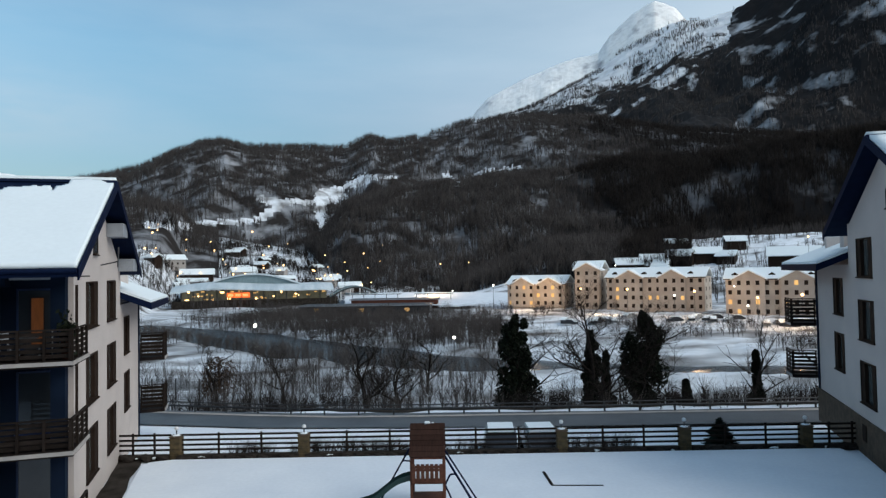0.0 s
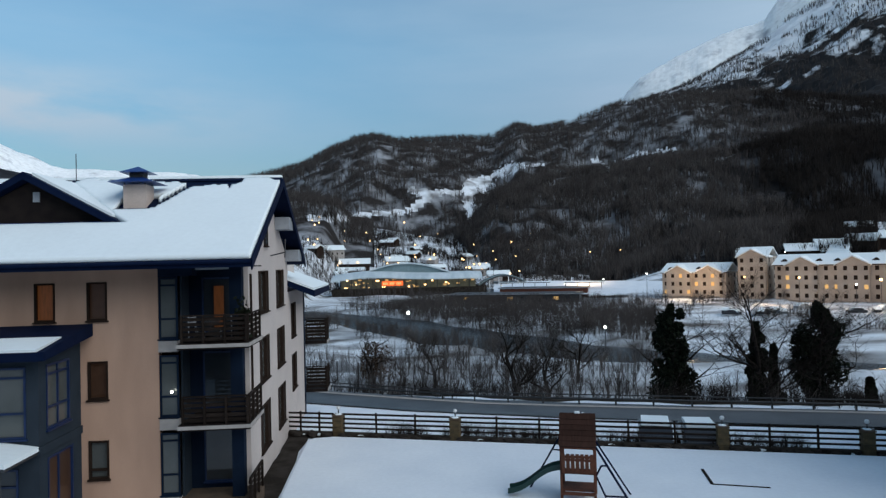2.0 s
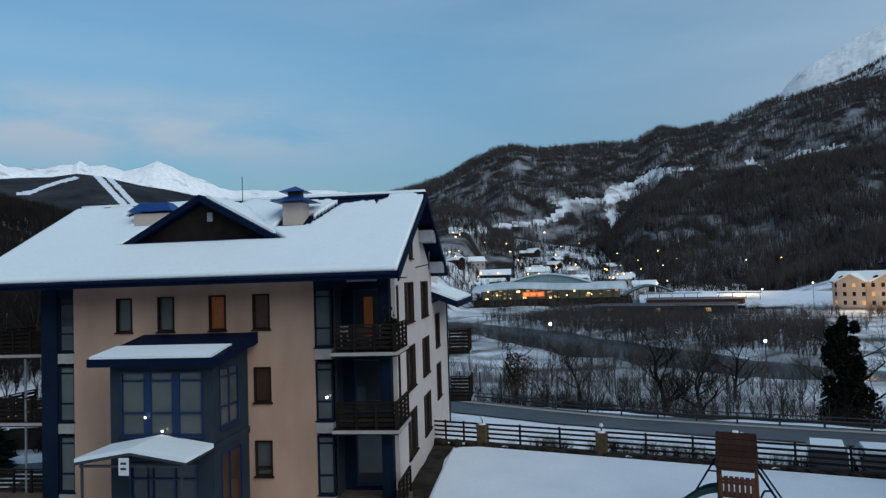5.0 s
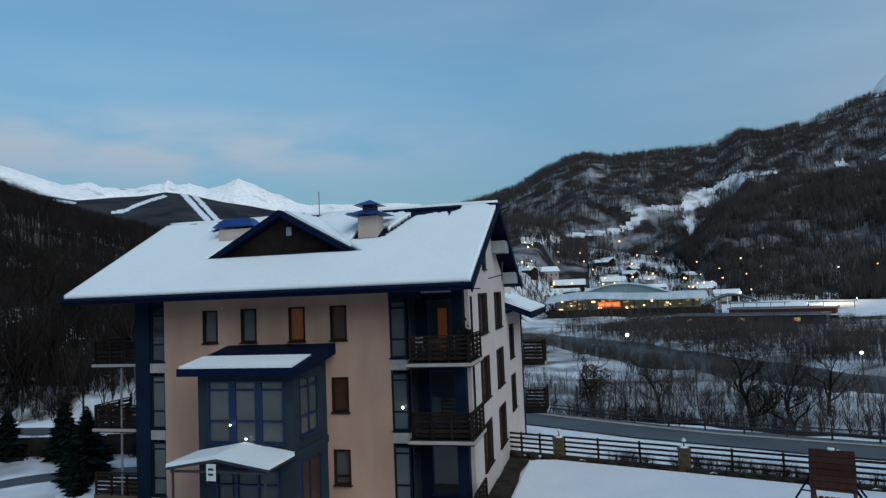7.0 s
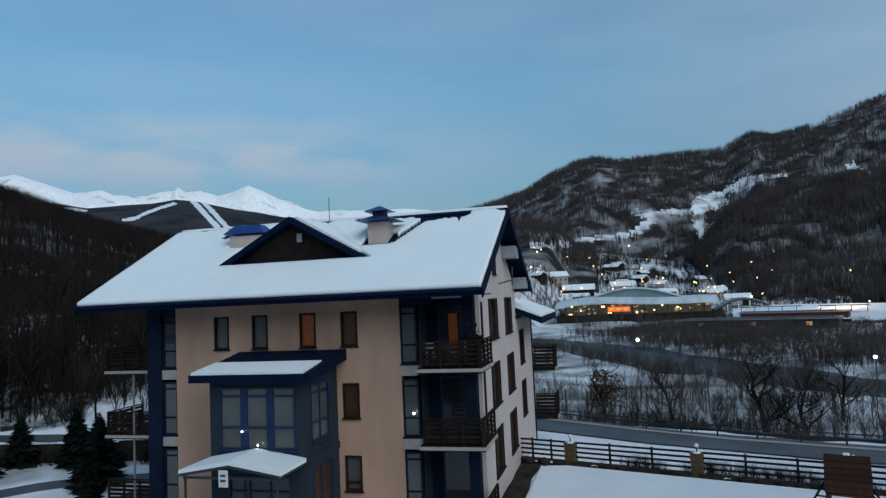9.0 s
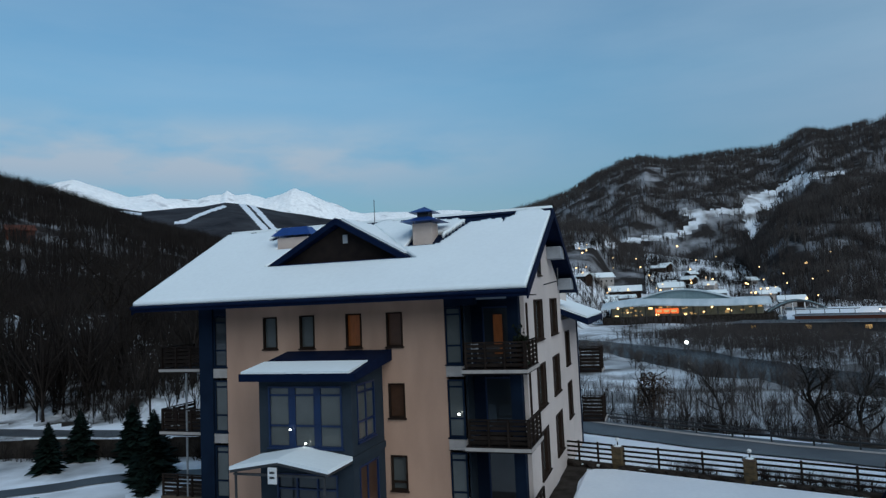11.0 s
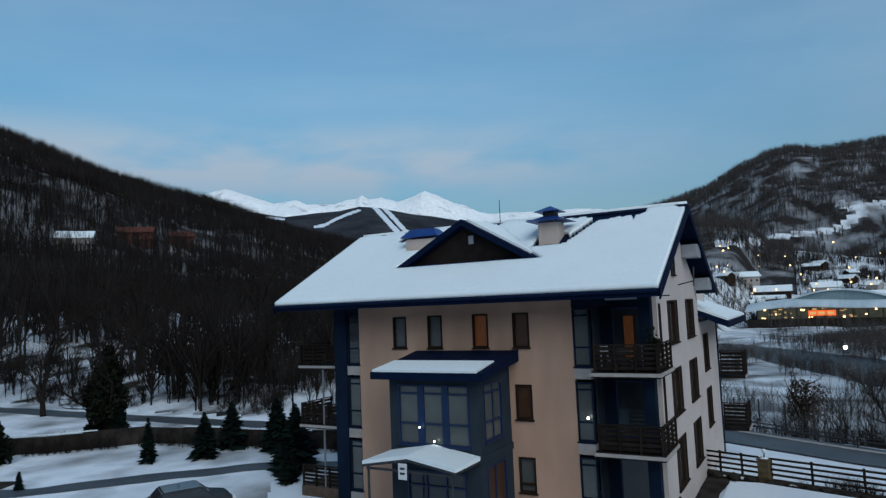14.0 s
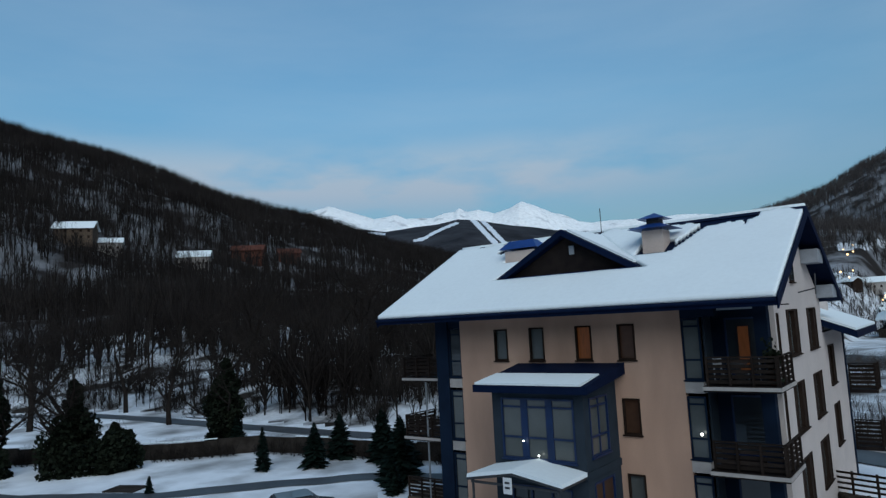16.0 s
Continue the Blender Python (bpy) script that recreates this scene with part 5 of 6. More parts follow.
wood("hill_wood", "bare brown winter wood on the far hill", -16, 39, 480, 1080, 28500, 8, 14, 8, 0.36, 0.015, lambda x, y, z, k, a, r: ((k == 2) | (k == 4)) & (a + 7 * fractal(x / 45, y / 45, 4, 171) < 31) & (gaps(x, y, 70, 91, 0.26) | gaps(x, y, 24, 92, 0.02)))
# eastern part of the hill wood; its shade is put into the twig colour
wood("shaded_hill_wood", "bare wood on the eastern hill, shade put into its darker twigs", 24, 56, 480, 1080, 17500, 8, 14, 8, 0.36, 0.015, lambda x, y, z, k, a, r: ((k == 2) | (k == 4)) & (a + 7 * fractal(x / 45, y / 45, 4, 171) >= 31) & (gaps(x, y, 70, 91, 0.26) | gaps(x, y, 24, 92, 0.02)), M_DARKTWIG)
wood("knoll_wood", "dark bare wood on the near knoll", 3, 39, 330, 640, 19000, 8, 13, 8, 0.36, 0.014, lambda x, y, z, k, a, r: ((k == 2) | (k == 4)) & (a + 7 * fractal(x / 45, y / 45, 4, 171) < 31) & (gaps(x, y, 40, 93, 0.22) | gaps(x, y, 20, 94, 0.02)))
# eastern part of the knoll wood, shade likewise given by the darker twigs
wood("shaded_knoll_wood", "bare wood on the knoll's east side, shade put into its very dark twigs", 24, 56, 330, 640, 18500, 8, 13, 8, 0.36, 0.014, lambda x, y, z, k, a, r: ((k == 2) | (k == 4)) & (a + 7 * fractal(x / 45, y / 45, 4, 171) >= 31) & (gaps(x, y, 40, 93, 0.22) | gaps(x, y, 20, 94, 0.02)), M_DARKTWIG)
wood("west_wood", "bare dark wood climbing the western hillside", -77, -22, 110, 640, 24000, 9, 14, 8, 0.3, 0.012, lambda x, y, z, k, a, r: ((k == 2) | west_bank(x, y - 14)) & (gaps(x, y, 30, 95, 0.3) | ((r > 190) & gaps(x, y, 30, 95, 0.5))) & ((r > 190) | gaps(x, y, 15, 149, -0.16)), M_DARKTWIG)
wood("bank_scrub", "leafless scrub on the snowy western bank", -77, -36, 62, 170, 2600, 3, 9, 14, 0.42, 0.008, lambda x, y, z, k, a, r: west_bank(x, y - 2) & gaps(x, y, 16, 97, 0.12), M_DARKTWIG)
wood("river_scrub", "leafless thickets along the river", -22, 56, 56, 240, 13000, 1.8, 5.5, 12, 0.55, 0.007,
     lambda x, y, z, k, a, r: (past_fence(x, y) > 26) & (river_gap(x, y) > 9) & ((gaps(x, y, 17, 99, -0.08) & (a < 23)) | gaps(x, y, 12, 98, -0.3) | ((a > 1) & (a < 23) & (river_gap(x, y) < 60))))
wood("verge_scrub", "thin leafless bushes below the road", -20, 56, 46, 82, 4200, 0.8, 3.2, 14, 0.6, 0.008, lambda x, y, z, k, a, r: (past_fence(x, y) > 14.2) & (past_fence(x, y) < 40) & gaps(x, y, 9, 127, 0.2), M_DARKTWIG)
wood("valley_wood", "dark bare trees behind the station", -14, 56, 272, 560, 11000, 4, 9, 7, 0.3, 0.014, lambda x, y, z, k, a, r: (((k == 1) | (k == 11)) & gaps(x, y, 35, 101, np.where((a < 10) & (a > -1) & (r > 330) & (r < 400), -0.2, 0.08)) & ((r > 350) | (a < 8) | (a > 25))) | ((k == 2) & (r < 430) & gaps(x, y, 22, 103, 0.2)))


wood("village_scrub", "leafless scrub between the houses of the far village", -9, 16, 320, 620, 8000, 1.5, 5, 8, 0.5, 0.013, lambda x, y, z, k, a, r: (k < 2) & gaps(x, y, 18, 121, np.where((r < 400) & (a > -1), -0.08, 0.1)))
wood("village_trees", "dark bare garden trees among the village houses", -9, 15, 390, 540, 5200, 4, 9, 10, 0.4, 0.013, lambda x, y, z, k, a, r: ((k < 2) | (k == 10)) & gaps(x, y, 16, 161, 0.0), M_DARKTWIG)
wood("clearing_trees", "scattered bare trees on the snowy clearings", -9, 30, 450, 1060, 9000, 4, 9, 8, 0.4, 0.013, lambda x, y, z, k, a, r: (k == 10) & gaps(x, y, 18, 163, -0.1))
wood("river_thicket", "dense brown thicket on the far river bank", -3, 22, 112, 290, 7500, 2.0, 5, 10, 0.5, 0.008, lambda x, y, z, k, a, r: (river_gap(x, y) > 10) & (past_fence(x, y) > 85) & (r < np.interp(a, [3, 9, 22], [292, 235, 200])) & gaps(x, y, 30, 123, 0.22))
wood("fence_scrub", "low dark leafless bushes beyond the garden fence", -2, 33, 33, 48, 6000, 0.6, 1.35, 16, 0.6, 0.008, lambda x, y, z, k, a, r: (past_fence(x, y) > 0.35) & (past_fence(x, y) < 2.2) & gaps(x, y, 2.5, 125, 0.08), M_DARKTWIG)


def branch(bm, rnd, p, d, length, r, depth, crook=0.35):
    segs = 3
    for k in range(segs):
        q = p + d * (length / segs)
        r1 = r * 0.82
        add_tube(bm, p, q, r, r1, 6 if depth > 2 else 4)
        p, r = q, r1
        d = (d + Vector((rnd.uniform(-1, 1), rnd.uniform(-1, 1), rnd.uniform(-0.4, 0.8))) * crook * 0.5).normalized()
        if depth > 0:
            for _ in range(2):
                side = Vector((rnd.uniform(-1, 1), rnd.uniform(-1, 1), rnd.uniform(-0.1, 0.7))).normalized()
                branch(bm, rnd, p, (d * 0.45 + side).normalized(), length * rnd.uniform(0.5, 0.72), r * 0.6, depth - 1, crook)


def tree(name, label, x, y, height, seed, trunk_mat=None, ivy=None, depth=3, lean=0.05, girth=0.03, leafs=0, leaf_mat=None, spread=0.5):
    rnd = random.Random(seed)
    z = ground_z(x, y) - 0.1
    t = thing(name, label, "tree", (x, y, z), rnd.uniform(0, 6))
    bm = bmesh.new()
    branch(bm, rnd, Vector((0, 0, 0)), Vector((lean, lean * 0.5, 1)).normalized(), height * 0.75, height * girth, depth, spread)
    part("trunk", bm, trunk_mat or M_BARK, t)
    if ivy:
        r0, top = ivy
        def shape(q):
            c = clumps[q.randrange(len(clumps))]
            while True:
                v = Vector((q.uniform(-1, 1), q.uniform(-1, 1), q.uniform(-1, 1)))
                if 0.3 < v.length < 1:
                    break
            return c[0] + v.x * c[3], c[1] + v.y * c[3], max(0.1, c[2] + v.z * c[3] * 1.35)
        clumps = []
        for k in range(34):
            u = (k + 0.5) / 34
            w = r0 * (0.72 + 0.28 * math.sin(4.2 * u + seed)) * (1 - 0.9 * u ** 2.2)
            a = rnd.uniform(0, 6.28)
            q0 = rnd.uniform(0.1, 0.75) * w
            clumps.append((q0 * math.cos(a), q0 * math.sin(a), top * (0.04 + 0.93 * u), max(0.28, w * rnd.uniform(0.3, 0.55))))
        V, T = leaf_cloud(rnd, 13000, shape, 0.17)
        o = fast_mesh("ivy", V, T, M_IVY)
        o.parent = t
    if leafs:
        def shape2(q):
            a, u = q.uniform(0, 2 * math.pi), q.random()
            rad = height * 0.34 * math.sqrt(q.random()) * (0.7 + 0.4 * math.sin(3 * a + seed))
            return rad * math.cos(a), rad * math.sin(a), height * (0.3 + 0.6 * u) * (1 - 0.25 * (rad / (height * 0.4)) ** 2)
        V, T = leaf_cloud(rnd, leafs, shape2, 0.11)
        o = fast_mesh("crown", V, T, leaf_mat)
        o.parent = t
    return t


def fir(label, x, y, height, seed, width=0.26):
    rnd = random.Random(seed)
    t = thing("fir_tree", label, "tree", (x, y, ground_z(x, y) - 0.05), rnd.uniform(0, 6), group="young firs")
    part("trunk", tube((0, 0, 0), (0, 0, height * 0.97), height * 0.022, 0.01, 7), M_BARK, t)
    V, T = [], []
    for k in range(int(260 + height * 130)):
        u = rnd.random() ** 0.75
        L = height * width * (1 - u) ** 0.85 * rnd.uniform(0.35, 1.25) + 0.08
        a = rnd.uniform(0, 2 * math.pi)
        c = Vector((0, 0, height * (0.06 + 0.93 * u)))
        d = Vector((math.cos(a), math.sin(a), rnd.uniform(-0.45, 0.05)))
        s = Vector((-math.sin(a), math.cos(a), rnd.uniform(-0.4, 0.4))) * L * 0.22
        i = len(V)
        V += [c, c + d * L * 0.55 + s, c + d * L, c + d * L * 0.55 - s, c + d * L * 0.5 + Vector((0, 0, -L * 0.18))]
        T += [(i, i + 1, i + 2), (i, i + 2, i + 3), (i, i + 4, i + 2)]
    o = fast_mesh("needles", V, T, M_FIR)
    o.parent = t
    return t


tree("ivy_clad_tree", "tall tree wrapped in dark ivy beyond the road", 32.1, 36.8, 8.2, 3, ivy=(5.0, 10.4), depth=3)
tree("bare_tree", "bare dark tree with ivy on its lower trunk", 39.2, 34.7, 8.8, 5, ivy=(1.6, 8.6), depth=4, spread=0.5, girth=0.036)
tree("bare_tree", "bare forked tree beyond the road", 40.7, 34.5, 7.6, 8, ivy=(1.2, 6.5), depth=4, lean=0.1, spread=0.5)
tree("ivy_clad_tree", "tree with ivy over its whole trunk", 44.3, 33.2, 8.6, 11, ivy=(3.6, 10.4), depth=4)
tree("bare_tree", "spreading bare tree below the road", 17.8, 42.5, 6.6, 13, depth=4, spread=1.15, girth=0.045)
tree("bare_tree", "low bare tree below the road", 21.0, 41.6, 6.0, 15, depth=4, spread=0.9, girth=0.04)
tree("leafy_shrub", "shrub with withered russet leaves", 3.2, 52.0, 6.6, 17, depth=3, leafs=1700, leaf_mat=M_RUSSET)
tree("ivy_snag", "broken ivy-covered trunk beyond the road", 55.5, 30.5, 7.6, 19, ivy=(0.8, 6.4), depth=2)
tree("ivy_bush", "rounded ivy-covered stump beyond the road", 47.5, 31.0, 3.6, 21, ivy=(1.4, 3.6), depth=2)
tree("bare_tree", "bare tree beside the white house", 58.0, 24.0, 9.0, 23, depth=4, spread=0.7)
tree("bare_tree", "bare sapling by the river", 10.5, 56.0, 5.5, 25, depth=3)
tree("bare_tree", "bare sapling by the river", 27.0, 52.0, 6.5, 27, depth=3)
tree("ivy_clad_tree", "dark ivy-clad tree behind the western wall", -43.2, 7.6, 8.0, 31, ivy=(2.2, 7.4), depth=3)
tree("ivy_clad_tree", "dark overgrown tree at the end of the western wall", -47.0, -2.6, 8.0, 33, ivy=(3.4, 6.6), depth=4, spread=0.7)
tree("ivy_clad_tree", "dark overgrown tree at the end of the western wall", -51.5, -6.5, 8.5, 35, ivy=(3.6, 7.2), depth=4, spread=0.7)
tree("ivy_bush", "low dark evergreen thicket before the western wall", -44.2, -1.0, 3.2, 37, ivy=(2.2, 3.2), depth=2)
for k, (x, y, hh) in enumerate(((-63, 14, 10), (-70, 30, 12), (-56, 24, 9), (-75, 5, 11), (-80, 18, 10), (-49, 30, 10), (-60, 40, 13), (-40, 34, 9))):
    tree("bare_tree", "bare dark tree on the western bank", x, y, hh, 40 + k, depth=4, spread=0.6)
fir("young fir in the snow beside the drive", -30.9, 6.1, 3.1, 51, 0.36)
fir("young fir in the snow beside the drive", -33.4, 3.7, 3.0, 52, 0.2)
fir("small fir at the snowy drive", -34.8, -3.6, 1.1, 53)
fir("dense young fir beside the house", -22.4, 5.3, 3.4, 54, 0.42)
fir("dark full fir before the western wall", -31.4, 9.0, 3.4, 61, 0.36)
fir("dark full fir before the western wall", -27.4, 9.2, 3.8, 62, 0.36)
fir("dense young fir beside the house", -23.8, 7.0, 3.8, 55, 0.4)
fir("dense young fir beside the house", -21.0, 3.2, 1.9, 56, 0.36)
fir("slim young fir beside the western wall", -41.9, 7.6, 3.0, 57)
fir("dark fir bush beside the garden fence", 30.6, 5.6, 1.7, 58, 0.6)

# ---- drive and wall west of the house ----
ribbon("drive", [(-60, -16), (-42, -8.6), (-34, -4.0), (-29.3, 1.6), (-24.8, 6.0), (-19, 8.0)], 1.9, None, M_ASPHALT, "slushy asphalt drive through the snow", "drive", 0.3)
ribbon("upper_road", [(-125, -2), (-100, 7), (-83.4, 14.4), (-71.6, 15.6), (-62.4, 15.6), (-48.5, 16.2), (-36, 17), (-20, 22)], 2.6, None, M_ASPHALT, "narrow cleared lane behind the wall", "road", 0.3)
wall_pts = [(-68, -12.0), (-54.5, -3.5), (-44, 3.2), (-39.5, 8.4), (-30, 10.2), (-21.5, 11.6)]
gw = thing("garden_wall", "dark stained boundary wall of concrete panels", "wall")
for (ax, ay), (bx, by) in zip(wall_pts, wall_pts[1:]):
    L = math.hypot(bx - ax, by - ay)
    n = max(2, int(L / 3.2))
    for k in range(n):
        x, y = ax + (bx - ax) * k / n, ay + (by - ay) * k / n
        z = max(ground_z(x, y), -0.7)
        o = part("panel", box(0, -0.1, -0.4, L / n - 0.02, 0.1, 1.15 + 0.1 * (k % 2), 0.02), M_SOIL, gw)
        o.matrix_local = pose(x, y, z, 0, 0, math.degrees(math.atan2(by - ay, bx - ax)))
        if (k * 7 + int(ax)) % 4:
            continue
        o = part("coping_snow", box(0.02, -0.12, 1.26, L / n - 0.04, 0.12, 1.31), M_ROOFSNOW, gw)
        o.matrix_local = pose(x, y, z, 0, 0, math.degrees(math.atan2(by - ay, bx - ax)))
cover = part("access_cover", box(-1.1, -0.8, -0.05, 1.1, 0.8, 0.06, 0.03), M_SOIL)
cover.matrix_world = pose(-37.4, -3.7, ground_z(-37.4, -3.7) + 0.03, 0, 0, 25)
tagged(cover, "dark square access cover lying bare in the snow", "cover")
car("car", "dark car parked on the snow beside the drive", -21.5, -3.2, -0.66, radians(60), M_CARPAINT, snow=False)


def wall_gap(x, y):
    best = np.full(np.shape(x), 1e9)
    for (ax, ay), (bx, by) in zip(wall_pts, wall_pts[1:]):
        s = np.clip(((x - ax) * (bx - ax) + (y - ay) * (by - ay)) / ((bx - ax) ** 2 + (by - ay) ** 2), 0, 1)
        best = np.minimum(best, np.hypot(x - ax - s * (bx - ax), y - ay - s * (by - ay)))
    return best


wood("wall_scrub", "low dark scrub along the boundary wall", -80, -36, 34, 82, 14000, 0.8, 2.0, 14, 0.65, 0.01, lambda x, y, z, k, a, r: (wall_gap(x, y) < 1.2) & (wall_gap(x, y) > 0.2) & gaps(x, y, 4, 143, 0.4), M_DARKTWIG)
wood("bank_thicket", "dense dark thicket on the western bank", -80, -36, 52, 120, 11000, 0.8, 3.0, 12, 0.65, 0.011, lambda x, y, z, k, a, r: west_bank(x, y - 1.0) & gaps(x, y, 9, 145, -0.12), M_DARKTWIG)
wood("bank_trees", "tall dark bare trees on the western bank", -80, -36, 55, 130, 950, 6, 11, 26, 0.45, 0.011, lambda x, y, z, k, a, r: west_bank(x, y - 1.5) & gaps(x, y, 14, 147, -0.08), M_DARKTWIG)


# ---- house that the view is taken from: unseen, added to dim the facade and its panes ----
own = thing("own_house", "unseen slate-blue house under the viewing balcony, added to dim the facade", "house", (5, -27.6, -0.6))
part("wall", box(-19, -10, 0, 17, 0, 12.6), M_BLUEWALL, own)
part("roof", prism([(-11, 12.605), (1.2, 12.605), (-5, 16)], "x", -20, 18), M_NAVY, own)


# ---- far buildings ----
def apartments(label, cx, cy, length, depth, storeys, rz, gables, base, lit, seed):
    rnd = random.Random(seed)
    t = thing("apartment_block", label, "building", (cx, cy, base), rz, group="apartment blocks across the river")
    hgt = storeys * 2.8
    part("wall", box(-length / 2, -depth / 2, -2, length / 2, depth / 2, hgt), M_CREAM, t)
    part("roof", prism([(-depth / 2 - 0.8, hgt - 0.1), (0, hgt + 2.9), (depth / 2 + 0.8, hgt - 0.1), (depth / 2 + 0.8, hgt + 0.1), (0, hgt + 3.25), (-depth / 2 - 0.8, hgt + 0.1)], "x", -length / 2 - 0.6, length / 2 + 0.6), M_ROOFSNOW, t)
    part("eaves", box(-length / 2 - 0.5, -depth / 2 - 0.75, hgt - 0.35, length / 2 + 0.5, -depth / 2 - 0.01, hgt - 0.11), M_BROWNFRAME, t)
    for g in gables:
        part("gable", prism([(g - 4.2, 0), (g + 4.2, 0), (g + 4.2, hgt), (g, hgt + 2.3), (g - 4.2, hgt)], "y", -depth / 2 - 0.9, -depth / 2 + 1), M_CREAM, t)
        for s in (-1, 1):
            part("gable_roof", prism([(g, hgt + 2.3), (g + s * 4.9, hgt - 0.4), (g + s * 4.9, hgt + 0.0), (g, hgt + 2.7)], "y", -depth / 2 - 1.6, 0), M_ROOFSNOW, t)
    for k in range(int(length / 5)):
        x = -length / 2 + 2.5 + 5 * k
        part("dormer", prism([(x - 0.9, hgt + 0.4), (x + 0.9, hgt + 0.4), (x + 0.9, hgt + 1.2), (x, hgt + 1.8), (x - 0.9, hgt + 1.2)], "y", -depth / 2 + 1.2, -1.5), M_BROWNFRAME, t)
    wm = part("window", box(-0.5, -0.04, 0, 0.5, 0.04, 1.3), M_BROWNFRAME, t)
    lm = part("window", box(-0.5, -0.05, 0, 0.5, 0.05, 1.3), M_LITWIN, t)
    lm["label"] = "lamplit window"
    nx = int(length / 2.5)
    used = [0, 0]
    for k in range(nx):
        x = -length / 2 + (k + 0.5) * length / nx
        front = -depth / 2 - (0.9 if any(abs(x - g) < 4.2 for g in gables) else 0)
        for f in range(storeys):
            is_lit = rnd.random() < lit * 0.7
            src = lm if is_lit else wm
            o = src if not used[is_lit] else new("window", src.data)
            used[is_lit] = 1
            o.parent = t
            o.location = (x, front, f * 2.8 + 0.9)
    for f in range(storeys):
        for y in (-depth / 4, depth / 4):
            o = new("window", wm.data)
            o.parent = t
            o.location, o.rotation_euler = (length / 2, y, f * 2.8 + 0.9), (0, 0, math.pi / 2)
    return t


apartments("cream block with snowy gabled roofs across the river", 115, 205.9, 22, 13, 3, radians(-44), (-5, 5.5), -5.4, 0.2, 1)
apartments("tall cream block end with a steep snowy gable", 128.7, 192, 9, 14, 5, radians(-42), (0,), -6.0, 0.08, 2)
apartments("long cream block with lit balconies and snowy gables", 143.1, 172.3, 32, 13, 4, radians(-48), (-8, 6), -6.0, 0.16, 3)
apartments("cream block with snowy roof and gables", 157.8, 136.5, 25, 13, 4, radians(-46), (-6, 6.5), -6.5, 0.16, 4)


def chalet(x, y, w, d, hgt, rz, material, label, z=None):
    t = thing("chalet", label, "house", (x, y, (ground_z(x, y) if z is None else z)), rz, group="chalets on the slopes")
    part("wall", box(-w / 2, -d / 2, -3, w / 2, d / 2, hgt), material, t)
    part("gable", prism([(-d / 2, hgt), (d / 2, hgt), (0, hgt + d * 0.3)], "x", -w / 2, w / 2), material, t)
    for s in (-1, 1):
        part("roof", prism([(0, hgt + d * 0.3 + 0.1), (s * (d / 2 + 0.9), hgt - 0.35), (s * (d / 2 + 0.9), hgt + 0.05), (0, hgt + d * 0.3 + 0.55)], "x", -w / 2 - 0.8, w / 2 + 0.8), M_ROOFSNOW if material is not M_BRICK else M_BRICK, t)
    n = max(2, int(w / 3))
    for k in range(n):
        for f in range(int(hgt / 2.8)):
            part("window", box(-w / 2 + (k + 0.5) * w / n - 0.5, -d / 2 - 0.05, f * 2.8 + 0.9, -w / 2 + (k + 0.5) * w / n + 0.5, -d / 2 + 0.02, f * 2.8 + 2.1), M_BROWNFRAME, t)
    return t


def polar(az, r):
    return EYE0[0] + r * math.sin(radians(1.017 * az)), EYE0[1] + r * math.cos(radians(1.017 * az))


def on_slope(az, rise):
    # the first place along a bearing where the ground stands that many degrees above the eye
    for r in range(150, 600, 5):
        x, y = polar(az, r)
        if ground_z(x, y) - 8.6 > r * math.tan(radians(rise)):
            break
    return x, y


for az, r, w, d, hh, mt, lb in ((-65.3, 7.0, 16, 11, 5.6, M_PLINTH, "brown stone villa with a snowy roof on the hillside"), (-57.0, 5.3, 15, 10, 5, M_BAND, "small grey chalet with a snowy roof in the wood"),
                                (-52.9, 5.6, 17, 9, 6, M_BRICK, "long brick-red house with a red roof in the wood"), (-49.7, 5.4, 12, 8, 5, M_BRICK, "brick-red house in the wood"),
                                (-63.0, 6.6, 10, 7, 4, M_BAND, "grey outbuilding on the hillside"),
                                (44, 330, 20, 12, 6, M_BROWNFRAME, "dark timber lodge with a snowy roof"), (34, 340, 12, 9, 4, M_BROWNFRAME, "dark timber chalet on the slope"), (36, 345, 12, 9, 4, M_BROWNFRAME, "dark timber chalet on the slope"),
                                (38, 350, 12, 9, 4, M_BROWNFRAME, "dark timber chalet on the slope"), (32, 335, 12, 9, 4, M_BROWNFRAME, "dark timber chalet on the slope"), (-3.0, 420, 18, 9, 4, M_BROWNFRAME, "dark roofed house at the hill foot"),
                                (0.5, 430, 14, 8, 4, M_BAND, "grey house at the hill foot"), (3, 410, 12, 8, 4, M_BROWNFRAME, "dark house at the hill foot"), (-5, 430, 16, 8, 4, M_BAND, "grey house at the hill foot"),
                                (9, 390, 12, 8, 3.5, M_BROWNFRAME, "dark house at the hill foot"), (-3.6, 348, 10, 7, 3.2, M_BAND, "small grey building with a snowy roof")):
    x, y = polar(az, r) if az > -20 else on_slope(az, r)
    chalet(x, y, w, d, hh, radians(-az + 20 * math.sin(az)), mt, lb)


